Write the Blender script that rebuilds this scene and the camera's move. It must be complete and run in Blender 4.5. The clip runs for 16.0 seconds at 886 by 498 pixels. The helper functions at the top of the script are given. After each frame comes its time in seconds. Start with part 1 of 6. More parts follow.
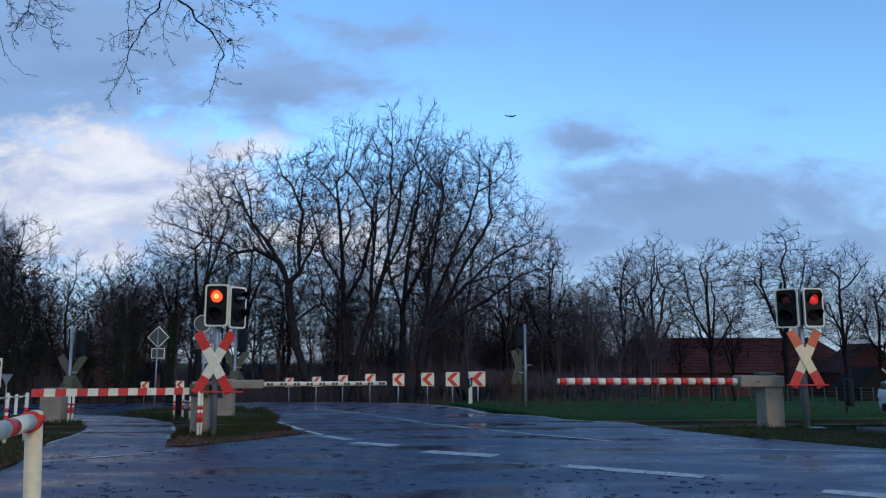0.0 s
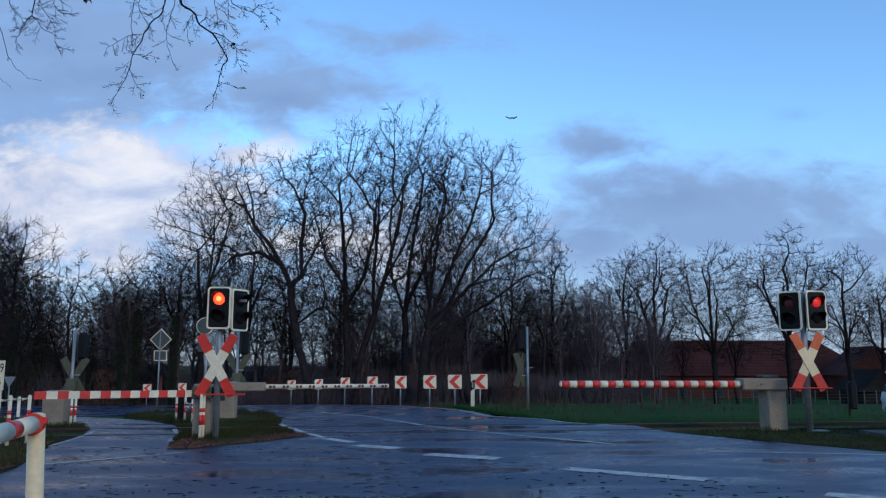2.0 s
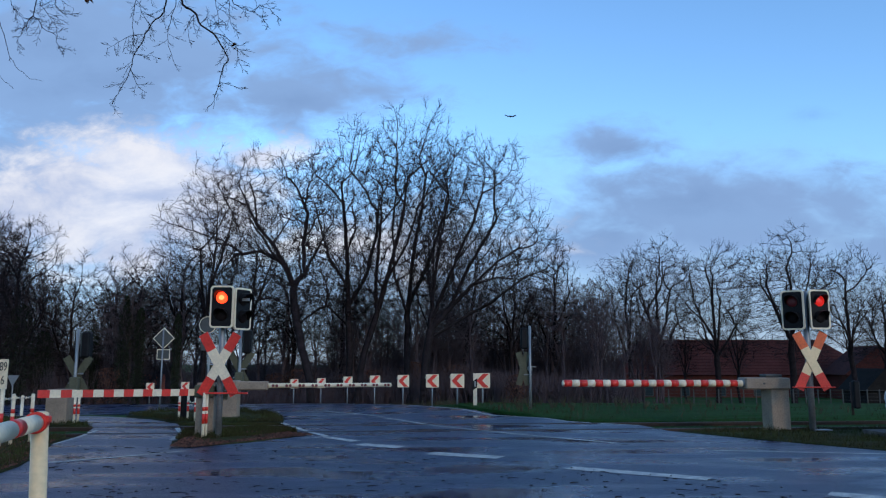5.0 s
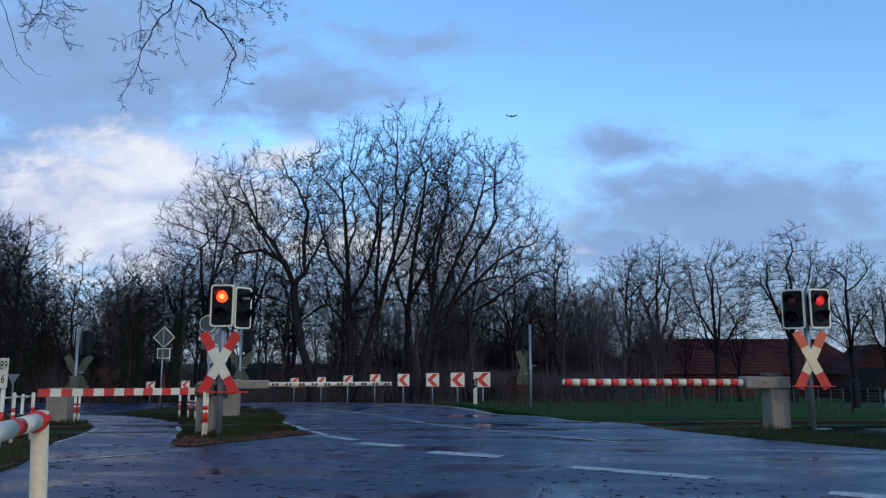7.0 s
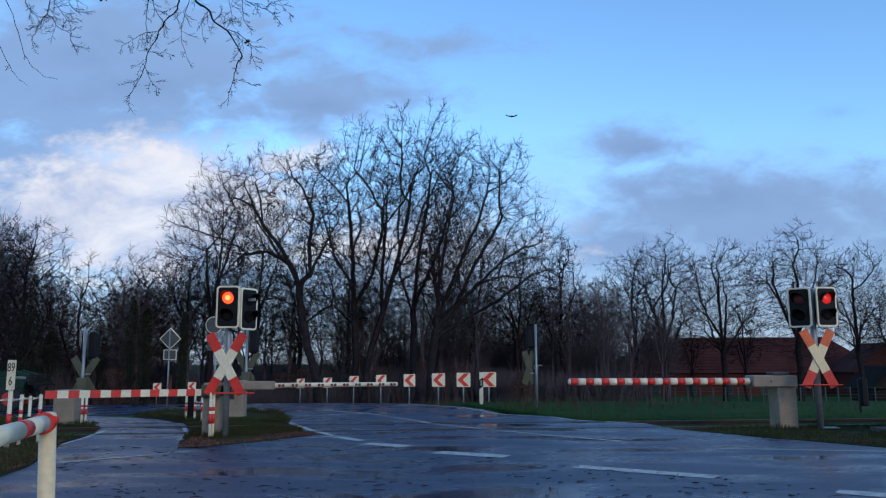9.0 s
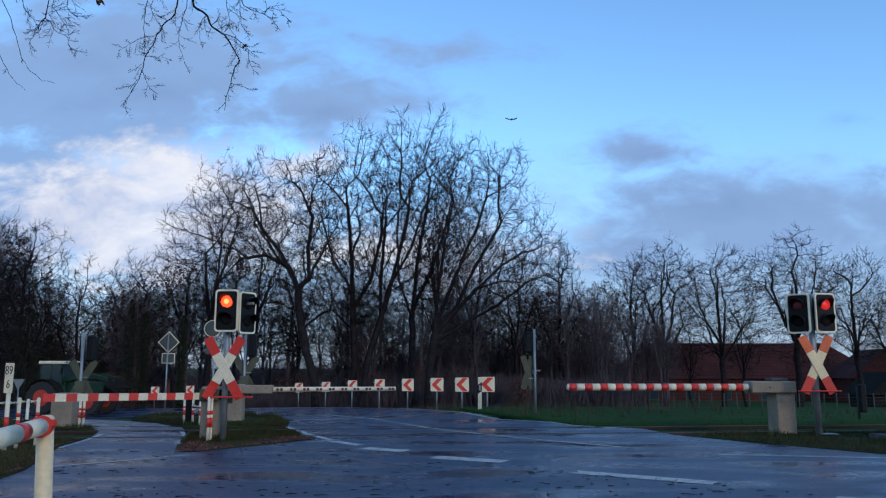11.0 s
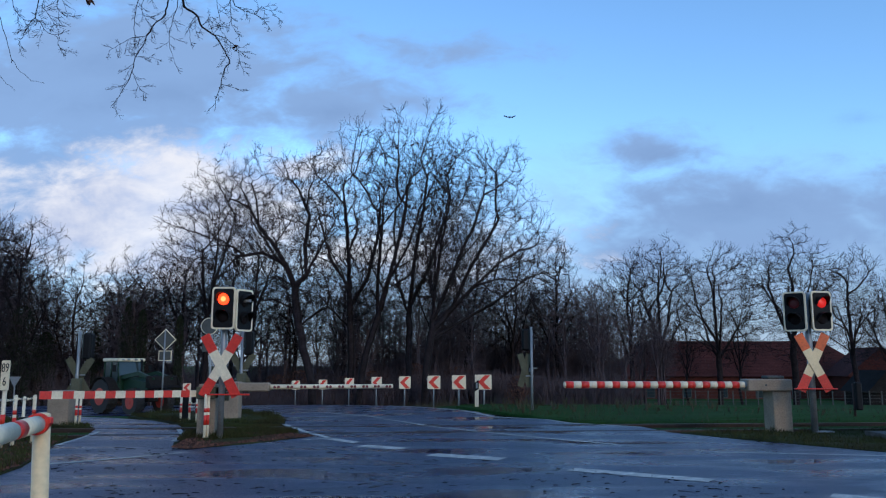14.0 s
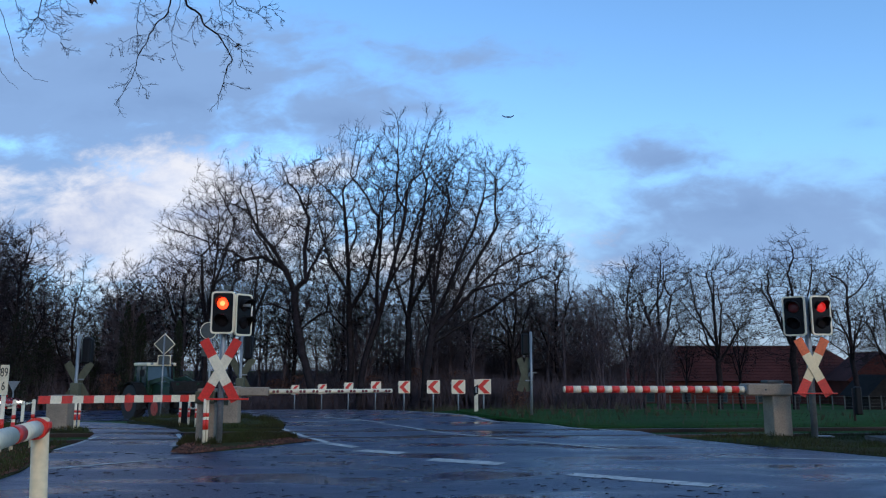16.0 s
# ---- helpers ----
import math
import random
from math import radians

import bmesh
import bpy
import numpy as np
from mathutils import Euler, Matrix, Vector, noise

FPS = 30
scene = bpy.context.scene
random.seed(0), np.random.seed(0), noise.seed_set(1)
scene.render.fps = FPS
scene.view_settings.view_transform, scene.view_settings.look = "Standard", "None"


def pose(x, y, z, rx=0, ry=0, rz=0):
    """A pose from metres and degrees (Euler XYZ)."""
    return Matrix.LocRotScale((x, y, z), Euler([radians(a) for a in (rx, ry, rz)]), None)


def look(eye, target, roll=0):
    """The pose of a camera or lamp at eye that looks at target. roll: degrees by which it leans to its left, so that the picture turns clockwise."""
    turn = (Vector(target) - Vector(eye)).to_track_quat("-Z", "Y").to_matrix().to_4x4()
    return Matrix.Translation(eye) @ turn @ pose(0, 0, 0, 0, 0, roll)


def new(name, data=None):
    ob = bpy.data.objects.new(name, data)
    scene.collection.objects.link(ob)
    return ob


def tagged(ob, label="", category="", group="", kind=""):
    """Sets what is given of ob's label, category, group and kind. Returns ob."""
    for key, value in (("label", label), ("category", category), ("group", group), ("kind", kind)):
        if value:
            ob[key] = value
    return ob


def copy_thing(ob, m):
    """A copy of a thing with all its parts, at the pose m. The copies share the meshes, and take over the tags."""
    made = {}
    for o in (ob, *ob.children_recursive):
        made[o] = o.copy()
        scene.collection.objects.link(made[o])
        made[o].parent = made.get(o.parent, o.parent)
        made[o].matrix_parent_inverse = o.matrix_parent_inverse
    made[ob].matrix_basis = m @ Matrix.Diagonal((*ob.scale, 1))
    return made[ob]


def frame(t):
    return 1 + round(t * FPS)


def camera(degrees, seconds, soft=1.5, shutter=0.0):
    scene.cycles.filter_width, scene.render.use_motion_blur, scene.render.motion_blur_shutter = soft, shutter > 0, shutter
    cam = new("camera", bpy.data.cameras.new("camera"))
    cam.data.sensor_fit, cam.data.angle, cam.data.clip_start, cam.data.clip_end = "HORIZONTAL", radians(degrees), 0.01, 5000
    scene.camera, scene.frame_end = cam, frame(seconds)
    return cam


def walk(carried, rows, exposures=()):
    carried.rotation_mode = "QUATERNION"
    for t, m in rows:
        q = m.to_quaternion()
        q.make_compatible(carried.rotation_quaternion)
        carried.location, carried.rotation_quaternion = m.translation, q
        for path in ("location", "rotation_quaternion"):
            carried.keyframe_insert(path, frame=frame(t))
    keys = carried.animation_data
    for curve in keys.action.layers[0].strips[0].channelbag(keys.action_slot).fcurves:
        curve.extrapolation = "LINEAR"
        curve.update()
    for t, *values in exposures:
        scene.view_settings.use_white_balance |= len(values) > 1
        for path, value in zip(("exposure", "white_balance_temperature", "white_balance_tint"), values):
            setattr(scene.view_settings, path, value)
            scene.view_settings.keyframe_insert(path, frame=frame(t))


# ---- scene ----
# ---- camera ----
EYE_Z = 1.2
# seconds, turn to the left, tilt up, lean (degrees)
TURNS = [
    (0.0, 0.00, 8.34, 0.00),
    (0.5, 0.13, 8.41, 0.04),
    (1.0, 0.28, 8.53, 0.10),
    (1.5, 0.32, 8.58, 0.10),
    (2.0, 0.17, 8.53, 0.03),
    (2.5, 0.12, 8.44, 0.09),
    (3.0, 0.13, 8.38, 0.09),
    (3.5, 0.24, 8.41, 0.01),
    (4.0, 0.31, 8.46, -0.00),
    (6.5, 0.39, 8.41, 0.13),
    (7.0, 0.38, 8.38, 0.09),
    (7.5, 0.50, 8.51, 0.11),
    (8.0, 0.66, 8.44, -0.21),
    (8.5, 0.75, 8.49, -0.20),
    (9.0, 0.77, 8.39, -0.17),
    (11.5, 0.68, 8.77, 0.09),
    (12.0, 0.63, 8.77, 0.08),
    (12.5, 0.53, 8.63, 0.10),
    (13.0, 0.50, 8.55, 0.13),
    (13.5, 0.47, 8.56, 0.10),
    (14.0, 0.48, 8.56, 0.09),
    (14.5, 0.54, 8.58, 0.11),
    (15.0, 0.54, 8.60, 0.11),
    (15.5, 0.48, 8.65, 0.10),
    (16.0, 0.44, 8.89, 0.09),
]
cam = camera(60.0, 16.0, soft=1.2)
walk(cam, [(t, pose(0, 0, EYE_Z, 90 + tilt, 0, turn) @ pose(0, 0, 0, 0, 0, lean)) for t, turn, tilt, lean in TURNS],
     exposures=[(0.0, 0.3), (16.0, 0.34)])

# ---- world and sun ----
SUN_EL, SUN_AZ = 22.0, 150.0
world = bpy.data.worlds.new("sky")
scene.world = world
world.use_nodes = True
wn, wl = world.node_tree.nodes, world.node_tree.links
sky = wn.new("ShaderNodeTexSky")
sky.sky_type = "NISHITA"
sky.sun_disc = False
sky.sun_elevation = radians(SUN_EL)
sky.sun_rotation = radians(SUN_AZ)
sky.ozone_density = 3.0
sky.dust_density = 0.2
deep = wn.new("ShaderNodeMix")
deep.data_type, deep.blend_type = "RGBA", "MULTIPLY"
deep.inputs[0].default_value = 1.0
deep.inputs[7].default_value = (0.79, 1.0, 1.12, 1)
wl.new(sky.outputs[0], deep.inputs[6])
wl.new(deep.outputs[2], wn["Background"].inputs[0])
wn["Background"].inputs[1].default_value = 0.19
sun_data = bpy.data.lights.new("sun", "SUN")
sun_data.energy, sun_data.angle, sun_data.color = 0.6, radians(16), (1.0, 0.80, 0.58)
sun = new("sun", sun_data)
sd = Vector((math.sin(radians(SUN_AZ)) * math.cos(radians(SUN_EL)), math.cos(radians(SUN_AZ)) * math.cos(radians(SUN_EL)), math.sin(radians(SUN_EL))))
sun.matrix_world = look(sd * 100, (0, 0, 0))


# ---- materials ----
def mat(name, colour, rough=0.6, metal=0.0, var=0.25, scale=6.0, bump=0.15, fine=60.0, spec=0.5, tint=None, emit=0.0, island=0.0):
    """A surface with large stains and fine grain at real size."""
    m = bpy.data.materials.new(name)
    m.use_nodes = True
    nt = m.node_tree
    b = nt.nodes["Principled BSDF"]
    tc = nt.nodes.new("ShaderNodeTexCoord")
    n1 = nt.nodes.new("ShaderNodeTexNoise")
    n1.inputs["Scale"].default_value, n1.inputs["Detail"].default_value = scale, 6
    n2 = nt.nodes.new("ShaderNodeTexNoise")
    n2.inputs["Scale"].default_value, n2.inputs["Detail"].default_value = fine, 4
    for n in (n1, n2):
        nt.links.new(tc.outputs["Object"], n.inputs["Vector"])
    add = nt.nodes.new("ShaderNodeMath")
    add.operation = "ADD"
    nt.links.new(n1.outputs[0], add.inputs[0])
    nt.links.new(n2.outputs[0], add.inputs[1])
    ramp = nt.nodes.new("ShaderNodeMapRange")
    ramp.inputs[1].default_value, ramp.inputs[2].default_value = 0.7, 1.3
    nt.links.new(add.outputs[0], ramp.inputs[0])
    mix = nt.nodes.new("ShaderNodeMix")
    mix.data_type = "RGBA"
    dark = tint or [c * (1 - var) for c in colour]
    lite = [min(1, c * (1 + var * 0.6)) for c in colour]
    mix.inputs[6].default_value = (*dark, 1)
    mix.inputs[7].default_value = (*lite, 1)
    nt.links.new(ramp.outputs[0], mix.inputs[0])
    nt.links.new(mix.outputs[2], b.inputs["Base Color"])
    rr = nt.nodes.new("ShaderNodeMapRange")
    rr.inputs[3].default_value, rr.inputs[4].default_value = max(0.02, rough - 0.12), min(1, rough + 0.12)
    nt.links.new(n1.outputs[0], rr.inputs[0])
    nt.links.new(rr.outputs[0], b.inputs["Roughness"])
    b.inputs["Metallic"].default_value = metal
    b.inputs["Specular IOR Level"].default_value = spec
    if bump:
        bn = nt.nodes.new("ShaderNodeBump")
        bn.inputs["Strength"].default_value, bn.inputs["Distance"].default_value = bump, 0.01
        nt.links.new(n2.outputs[0], bn.inputs["Height"])
        nt.links.new(bn.outputs[0], b.inputs["Normal"])
    if island:
        geo = nt.nodes.new("ShaderNodeNewGeometry")
        k = nt.nodes.new("ShaderNodeMapRange")
        k.inputs[3].default_value, k.inputs[4].default_value = 1 - island, 1 + island
        nt.links.new(geo.outputs["Random Per Island"], k.inputs[0])
        mul = nt.nodes.new("ShaderNodeVectorMath")
        mul.operation = "SCALE"
        nt.links.new(mix.outputs[2], mul.inputs[0])
        nt.links.new(k.outputs[0], mul.inputs["Scale"])
        nt.links.new(mul.outputs[0], b.inputs["Base Color"])
    if emit:
        b.inputs["Emission Color"].default_value = (*colour, 1)
        b.inputs["Emission Strength"].default_value = emit
    return m


def wet_asphalt():
    """Dark wet asphalt: film of water, smoother puddles in the hollows, grain and long wheel streaks."""
    # the blue of the mirrored sky is mixed into the base colour
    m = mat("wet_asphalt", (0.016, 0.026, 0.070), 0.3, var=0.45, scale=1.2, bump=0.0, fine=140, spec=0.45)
    nt = m.node_tree
    b = nt.nodes["Principled BSDF"]
    tc = nt.nodes["Texture Coordinate"]
    mp = nt.nodes.new("ShaderNodeMapping")
    mp.inputs["Rotation"].default_value[2] = radians(28)
    mp.inputs["Scale"].default_value = (0.28, 0.8, 1)
    nt.links.new(tc.outputs["Object"], mp.inputs[0])
    pud = nt.nodes.new("ShaderNodeTexNoise")
    pud.inputs["Scale"].default_value, pud.inputs["Detail"].default_value = 1.6, 5
    nt.links.new(mp.outputs[0], pud.inputs["Vector"])
    rr = nt.nodes.new("ShaderNodeMapRange")
    rr.inputs[1].default_value, rr.inputs[2].default_value = 0.44, 0.70
    rr.inputs[3].default_value, rr.inputs[4].default_value = 0.40, 0.07
    nt.links.new(pud.outputs[0], rr.inputs[0])
    nt.links.new(rr.outputs[0], b.inputs["Roughness"])
    g = nt.nodes.new("ShaderNodeTexNoise")
    g.inputs["Scale"].default_value, g.inputs["Detail"].default_value = 90, 3
    nt.links.new(tc.outputs["Object"], g.inputs["Vector"])
    g2 = nt.nodes.new("ShaderNodeTexNoise")
    g2.inputs["Scale"].default_value, g2.inputs["Detail"].default_value = 2.2, 5
    nt.links.new(tc.outputs["Object"], g2.inputs["Vector"])
    st = nt.nodes.new("ShaderNodeMapRange")
    st.inputs[1].default_value, st.inputs[2].default_value = 0.42, 0.62
    st.inputs[3].default_value, st.inputs[4].default_value = 0.75, 0.03
    nt.links.new(pud.outputs[0], st.inputs[0])
    bn = nt.nodes.new("ShaderNodeBump")
    bn.inputs["Distance"].default_value = 0.012
    nt.links.new(st.outputs[0], bn.inputs["Strength"])
    nt.links.new(g.outputs[0], bn.inputs["Height"])
    b2 = nt.nodes.new("ShaderNodeBump")
    b2.inputs["Distance"].default_value, b2.inputs["Strength"].default_value = 0.03, 0.05
    nt.links.new(g2.outputs[0], b2.inputs["Height"])
    nt.links.new(bn.outputs[0], b2.inputs["Normal"])
    nt.links.new(b2.outputs[0], b.inputs["Normal"])
    return m


ASPHALT = wet_asphalt()
GRASS = mat("grass", (0.032, 0.046, 0.014), 1.0, spec=0.1, var=0.5, scale=0.8, fine=25, bump=0.6, tint=(0.042, 0.029, 0.015), island=0.4)
FIELD = mat("field", (0.023, 0.062, 0.015), 1.0, spec=0.05, var=0.4, scale=0.15, fine=9, bump=0.5)
LINE = mat("road_paint", (0.46, 0.45, 0.42), 0.55, var=0.7, scale=9, fine=70, bump=0.2)
WHITE = mat("white_sheet", (0.76, 0.635, 0.44), 0.45, var=0.16, scale=5, fine=40, bump=0.03)
RED = mat("red_sheet", (0.66, 0.03, 0.016), 0.4, var=0.25, scale=5, fine=40, bump=0.03)
ORANGE = mat("orange_sheet", (0.72, 0.11, 0.02), 0.4, var=0.3, scale=5, fine=40, bump=0.03)
STEEL = mat("galvanised_steel", (0.26, 0.265, 0.265), 0.5, metal=0.6, var=0.25, scale=8, fine=50, bump=0.05)
GREYBACK = mat("grey_sign_back", (0.08, 0.085, 0.08), 0.7, metal=0.0, spec=0.2, var=0.25, scale=8, fine=50, bump=0.03)
GREENBACK = mat("mossy_sign_back", (0.10, 0.098, 0.064), 0.75, spec=0.2, var=0.3, scale=6, fine=50, bump=0.03)
BLACK = mat("black_housing", (0.006, 0.006, 0.007), 0.6, spec=0.2, var=0.3, scale=8, bump=0.03)
CONCRETE = mat("weathered_box_paint", (0.28, 0.212, 0.15), 0.7, var=0.35, scale=3, fine=45, bump=0.15, tint=(0.18, 0.136, 0.096))
BARK = mat("bark", (0.024, 0.0185, 0.020), 0.95, spec=0.1, var=0.5, scale=3, fine=18, bump=0.6)
# bark of the woods and thickets, lightened to paint in the haze before them
HAZY_BRUSH = mat("hazy_brushwood", (0.085, 0.064, 0.070), 0.95, spec=0.1, var=0.4, scale=3, fine=18, bump=0.4)
BROWNLEAF = mat("dead_leaves", (0.08, 0.034, 0.022), 0.8, var=0.5, scale=2.0, fine=20, bump=0.2, island=0.85, spec=0.25)
IVY = mat("ivy_leaves", (0.020, 0.026, 0.014), 0.8, spec=0.15, var=0.5, scale=2.0, fine=20, bump=0.2)
RUST = mat("rusty_rail", (0.045, 0.025, 0.018), 0.6, metal=0.4, var=0.4, scale=4, fine=40, bump=0.2)
BALLAST = mat("ballast", (0.10, 0.085, 0.075), 0.9, var=0.5, scale=9, fine=40, bump=0.8)
CREAM = mat("cream_paint", (0.80, 0.59, 0.33), 0.45, var=0.14, scale=4, fine=40, bump=0.04)
GREEN = mat("tractor_green", (0.008, 0.034, 0.018), 0.45, spec=0.3, var=0.3, scale=4, fine=30, bump=0.03)
RIM = mat("red_wheel_rim", (0.45, 0.035, 0.02), 0.45, var=0.25, scale=6, bump=0.03)
TYRE = mat("tyre_rubber", (0.018, 0.017, 0.017), 0.8, var=0.3, scale=12, bump=0.2)
CARRED = mat("car_red", (0.35, 0.015, 0.012), 0.25, var=0.1, bump=0.0)
CARWHITE = mat("car_white", (0.7, 0.72, 0.74), 0.25, var=0.06, bump=0.0)
DARKGLASS = mat("vehicle_glass", (0.03, 0.045, 0.05), 0.06, var=0.1, bump=0.0)
HEADLAMP = mat("lit_headlamp", (1.0, 0.9, 0.75), 0.2, var=0.05, bump=0.0, emit=3.0)
SHED = mat("dark_boards", (0.02, 0.018, 0.017), 1.0, spec=0.1, var=0.4, scale=2, fine=14, bump=0.3)
TWIG = mat("wet_twigs", (0.022, 0.017, 0.016), 0.9, spec=0.1, var=0.4, scale=9, bump=0.2)
DRYGRASS = mat("dry_grass", (0.05, 0.045, 0.02), 0.85, var=0.4, scale=2, fine=20, bump=0.2)
BRICK = mat("red_brick", (0.095, 0.029, 0.022), 1.0, spec=0.1, var=0.35, scale=0.7, fine=7, bump=0.3)
ROOF = mat("clay_roof_tiles", (0.066, 0.022, 0.019), 1.0, spec=0.1, var=0.4, scale=0.5, fine=5, bump=0.4)


ORANGEROOF = mat("orange_roof_tiles", (0.55, 0.11, 0.05), 0.8, var=0.3, scale=0.6, fine=6, bump=0.3)
REFLECTOR = mat("dark_red_reflector", (0.16, 0.02, 0.018), 0.4, var=0.2, bump=0.0)


# ---- mesh helpers ----
def part(name, bm, material, parent=None, label=""):
    me = bpy.data.meshes.new(name)
    bm.to_mesh(me)
    bm.free()
    me.materials.append(material)
    ob = new(name, me)
    if parent is not None:
        ob.parent = parent
    return tagged(ob, label)


def thing(name, m, label, category, group="", kind=""):
    ob = new(name)
    ob.matrix_basis = m
    ob.empty_display_size = 0.2
    return tagged(ob, label, category, group, kind)


def box(size, at=(0, 0, 0), bevel=0.0, turn=None, bm=None, seg=1):
    bm = bm or bmesh.new()
    made = bmesh.ops.create_cube(bm, size=1.0, matrix=Matrix.Translation(at) @ (turn or Matrix()) @ Matrix.Diagonal((*size, 1)))
    if bevel:
        edges = {e for v in made["verts"] for e in v.link_edges}
        bmesh.ops.bevel(bm, geom=list(edges), offset=bevel, segments=seg, affect="EDGES", profile=0.6)
    return bm


def tube(p0, p1, r0, r1=None, n=12, bm=None, caps=True):
    bm = bm or bmesh.new()
    p0, p1 = Vector(p0), Vector(p1)
    m = Matrix.Translation((p0 + p1) / 2) @ (p1 - p0).to_track_quat("Z", "Y").to_matrix().to_4x4()
    made = bmesh.ops.create_cone(bm, cap_ends=caps, segments=n, radius1=r0, radius2=r0 if r1 is None else r1, depth=(p1 - p0).length, matrix=m)
    for f in {f for v in made["verts"] for f in v.link_faces}:
        f.smooth = len(f.verts) == 4
    return bm


def plate(pts, y0, y1, bm=None):
    """An upright slab from an outline in x and z, between two depths."""
    bm = bm or bmesh.new()
    front = [bm.verts.new((x, y0, z)) for x, z in pts]
    back = [bm.verts.new((x, y1, z)) for x, z in pts]
    bm.faces.new(front)
    bm.faces.new(back[::-1])
    for i in range(len(pts)):
        j = (i + 1) % len(pts)
        bm.faces.new((front[j], front[i], back[i], back[j]))
    bmesh.ops.recalc_face_normals(bm, faces=bm.faces)
    return bm


def slab(pts, z0, z1, bm=None):
    """A flat-lying slab from an outline in x and y."""
    bm = bm or bmesh.new()
    top = [bm.verts.new((x, y, z1)) for x, y in pts]
    low = [bm.verts.new((x, y, z0)) for x, y in pts]
    bm.faces.new(top)
    for i in range(len(pts)):
        j = (i + 1) % len(pts)
        bm.faces.new((top[i], low[i], low[j], top[j]))
    bmesh.ops.recalc_face_normals(bm, faces=bm.faces)
    return bm


def rounded(w, h, r, n=4):
    pts = []
    for cx, cz, a0 in ((w / 2 - r, h / 2 - r, 0), (-w / 2 + r, h / 2 - r, 90), (-w / 2 + r, -h / 2 + r, 180), (w / 2 - r, -h / 2 + r, 270)):
        for i in range(n + 1):
            a = radians(a0 + 90 * i / n)
            pts.append((cx + r * math.cos(a), cz + r * math.sin(a)))
    return pts


# ---- ground and roads ----
def smooth(a, b, v):
    t = min(1.0, max(0.0, (v - a) / (b - a)))
    return t * t * (3 - 2 * t)


def ground_z(x, y):
    """The railway lies on a low bank; beyond it the land falls away."""
    fall = 0.062 + (0.036 - 0.062) * smooth(-9.0, 3.0, x)
    return -0.07 - fall * min(50.0, max(0.0, y - 18.0)) - 0.012 * min(40.0, max(0.0, y - 40.0)) * smooth(0.0, 8.0, x)


def build_ground():
    xs = sorted(set([-1500, -700, -350, -200, -120] + list(range(-80, -20, 4)) + [i * 1.5 for i in range(-13, 14)] + list(range(21, 81, 4)) + [120, 200, 350, 700, 1500]))
    ys = sorted(set([-300, -100, -40, -20] + [i * 1.5 for i in range(-6, 30)] + list(range(46, 100, 4)) + [130, 180, 260, 400, 800, 2500]))
    bm = bmesh.new()
    grid = [[bm.verts.new((x, y, ground_z(x, y))) for x in xs] for y in ys]
    for j in range(len(ys) - 1):
        for i in range(len(xs) - 1):
            bm.faces.new((grid[j][i], grid[j][i + 1], grid[j + 1][i + 1], grid[j + 1][i]))
    ob = part("ground", bm, FIELD)
    tagged(ob, "flat winter grassland sloping gently away from the road", "ground", kind="structure")


build_ground()

# forecourt, main road over the railway and cycle path, level
ROAD = [(-5.0, 9.2), (-4.7, 7.5), (-4.2, 6.0), (-3.5, 3.0), (-3.2, -8), (14, -8), (30, -4.5), (30, 1.0), (14, 6.6), (9.0, 9.5), (6.2, 10.85), (4.8, 12.76), (3.97, 14.15), (3.77, 15.45), (3.2, 15.9), (2.57, 16.4), (2.2, 17.4),
        (-3.6, 17.4), (-3.4, 16.2), (-3.15, 15.3), (-2.62, 13.9), (-2.35, 13.1), (-3.0, 12.0), (-3.7, 11.25), (-4.05, 11.5), (-4.25, 12.1), (-4.35, 13.2), (-4.75, 14.2), (-5.4, 15.6), (-6.4, 16.8), (-7.6, 17.6), (-9, 18.1), (-11, 18.3), (-11, 17.0), (-9.2, 16.8), (-7.7, 16.0), (-6.6, 14.6), (-6.12, 13.2), (-5.92, 11.8), (-5.4, 10.4)]
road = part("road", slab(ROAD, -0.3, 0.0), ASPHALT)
tagged(road, "wet dark asphalt road and forecourt with puddles and fallen twigs", "road", kind="structure")

# the road beyond the railway, bending to the left and downhill: outer edge, inner edge
BEND = [((2.2, 17.4, 0.0), (-3.6, 17.4, 0.0)), ((1.2, 18.2, 0.0), (-4.39, 18.9, -0.05)), ((0.57, 20.6, 0.0), (-5.21, 21.0, -0.13)), ((-0.07, 22.9, -0.07), (-6.21, 23.5, -0.29)), ((-1.52, 28.5, -0.3), (-7.77, 26.0, -0.47)),
        ((-4.79, 36.0, -0.65), (-10.48, 30.0, -0.75)), ((-8.21, 40.0, -0.86), (-13.35, 34.0, -1.03)), ((-13.49, 43.0, -1.05), (-16.17, 36.5, -1.2)), ((-18.79, 44.5, -1.16), (-19.3, 38.0, -1.3)), ((-25.79, 45.5, -1.24), (-23.45, 38.5, -1.33)), ((-42.69, 46.0, -1.3), (-38.95, 39.0, -1.36)), ((-75.94, 46.0, -1.3), (-67.09, 39.0, -1.36))]


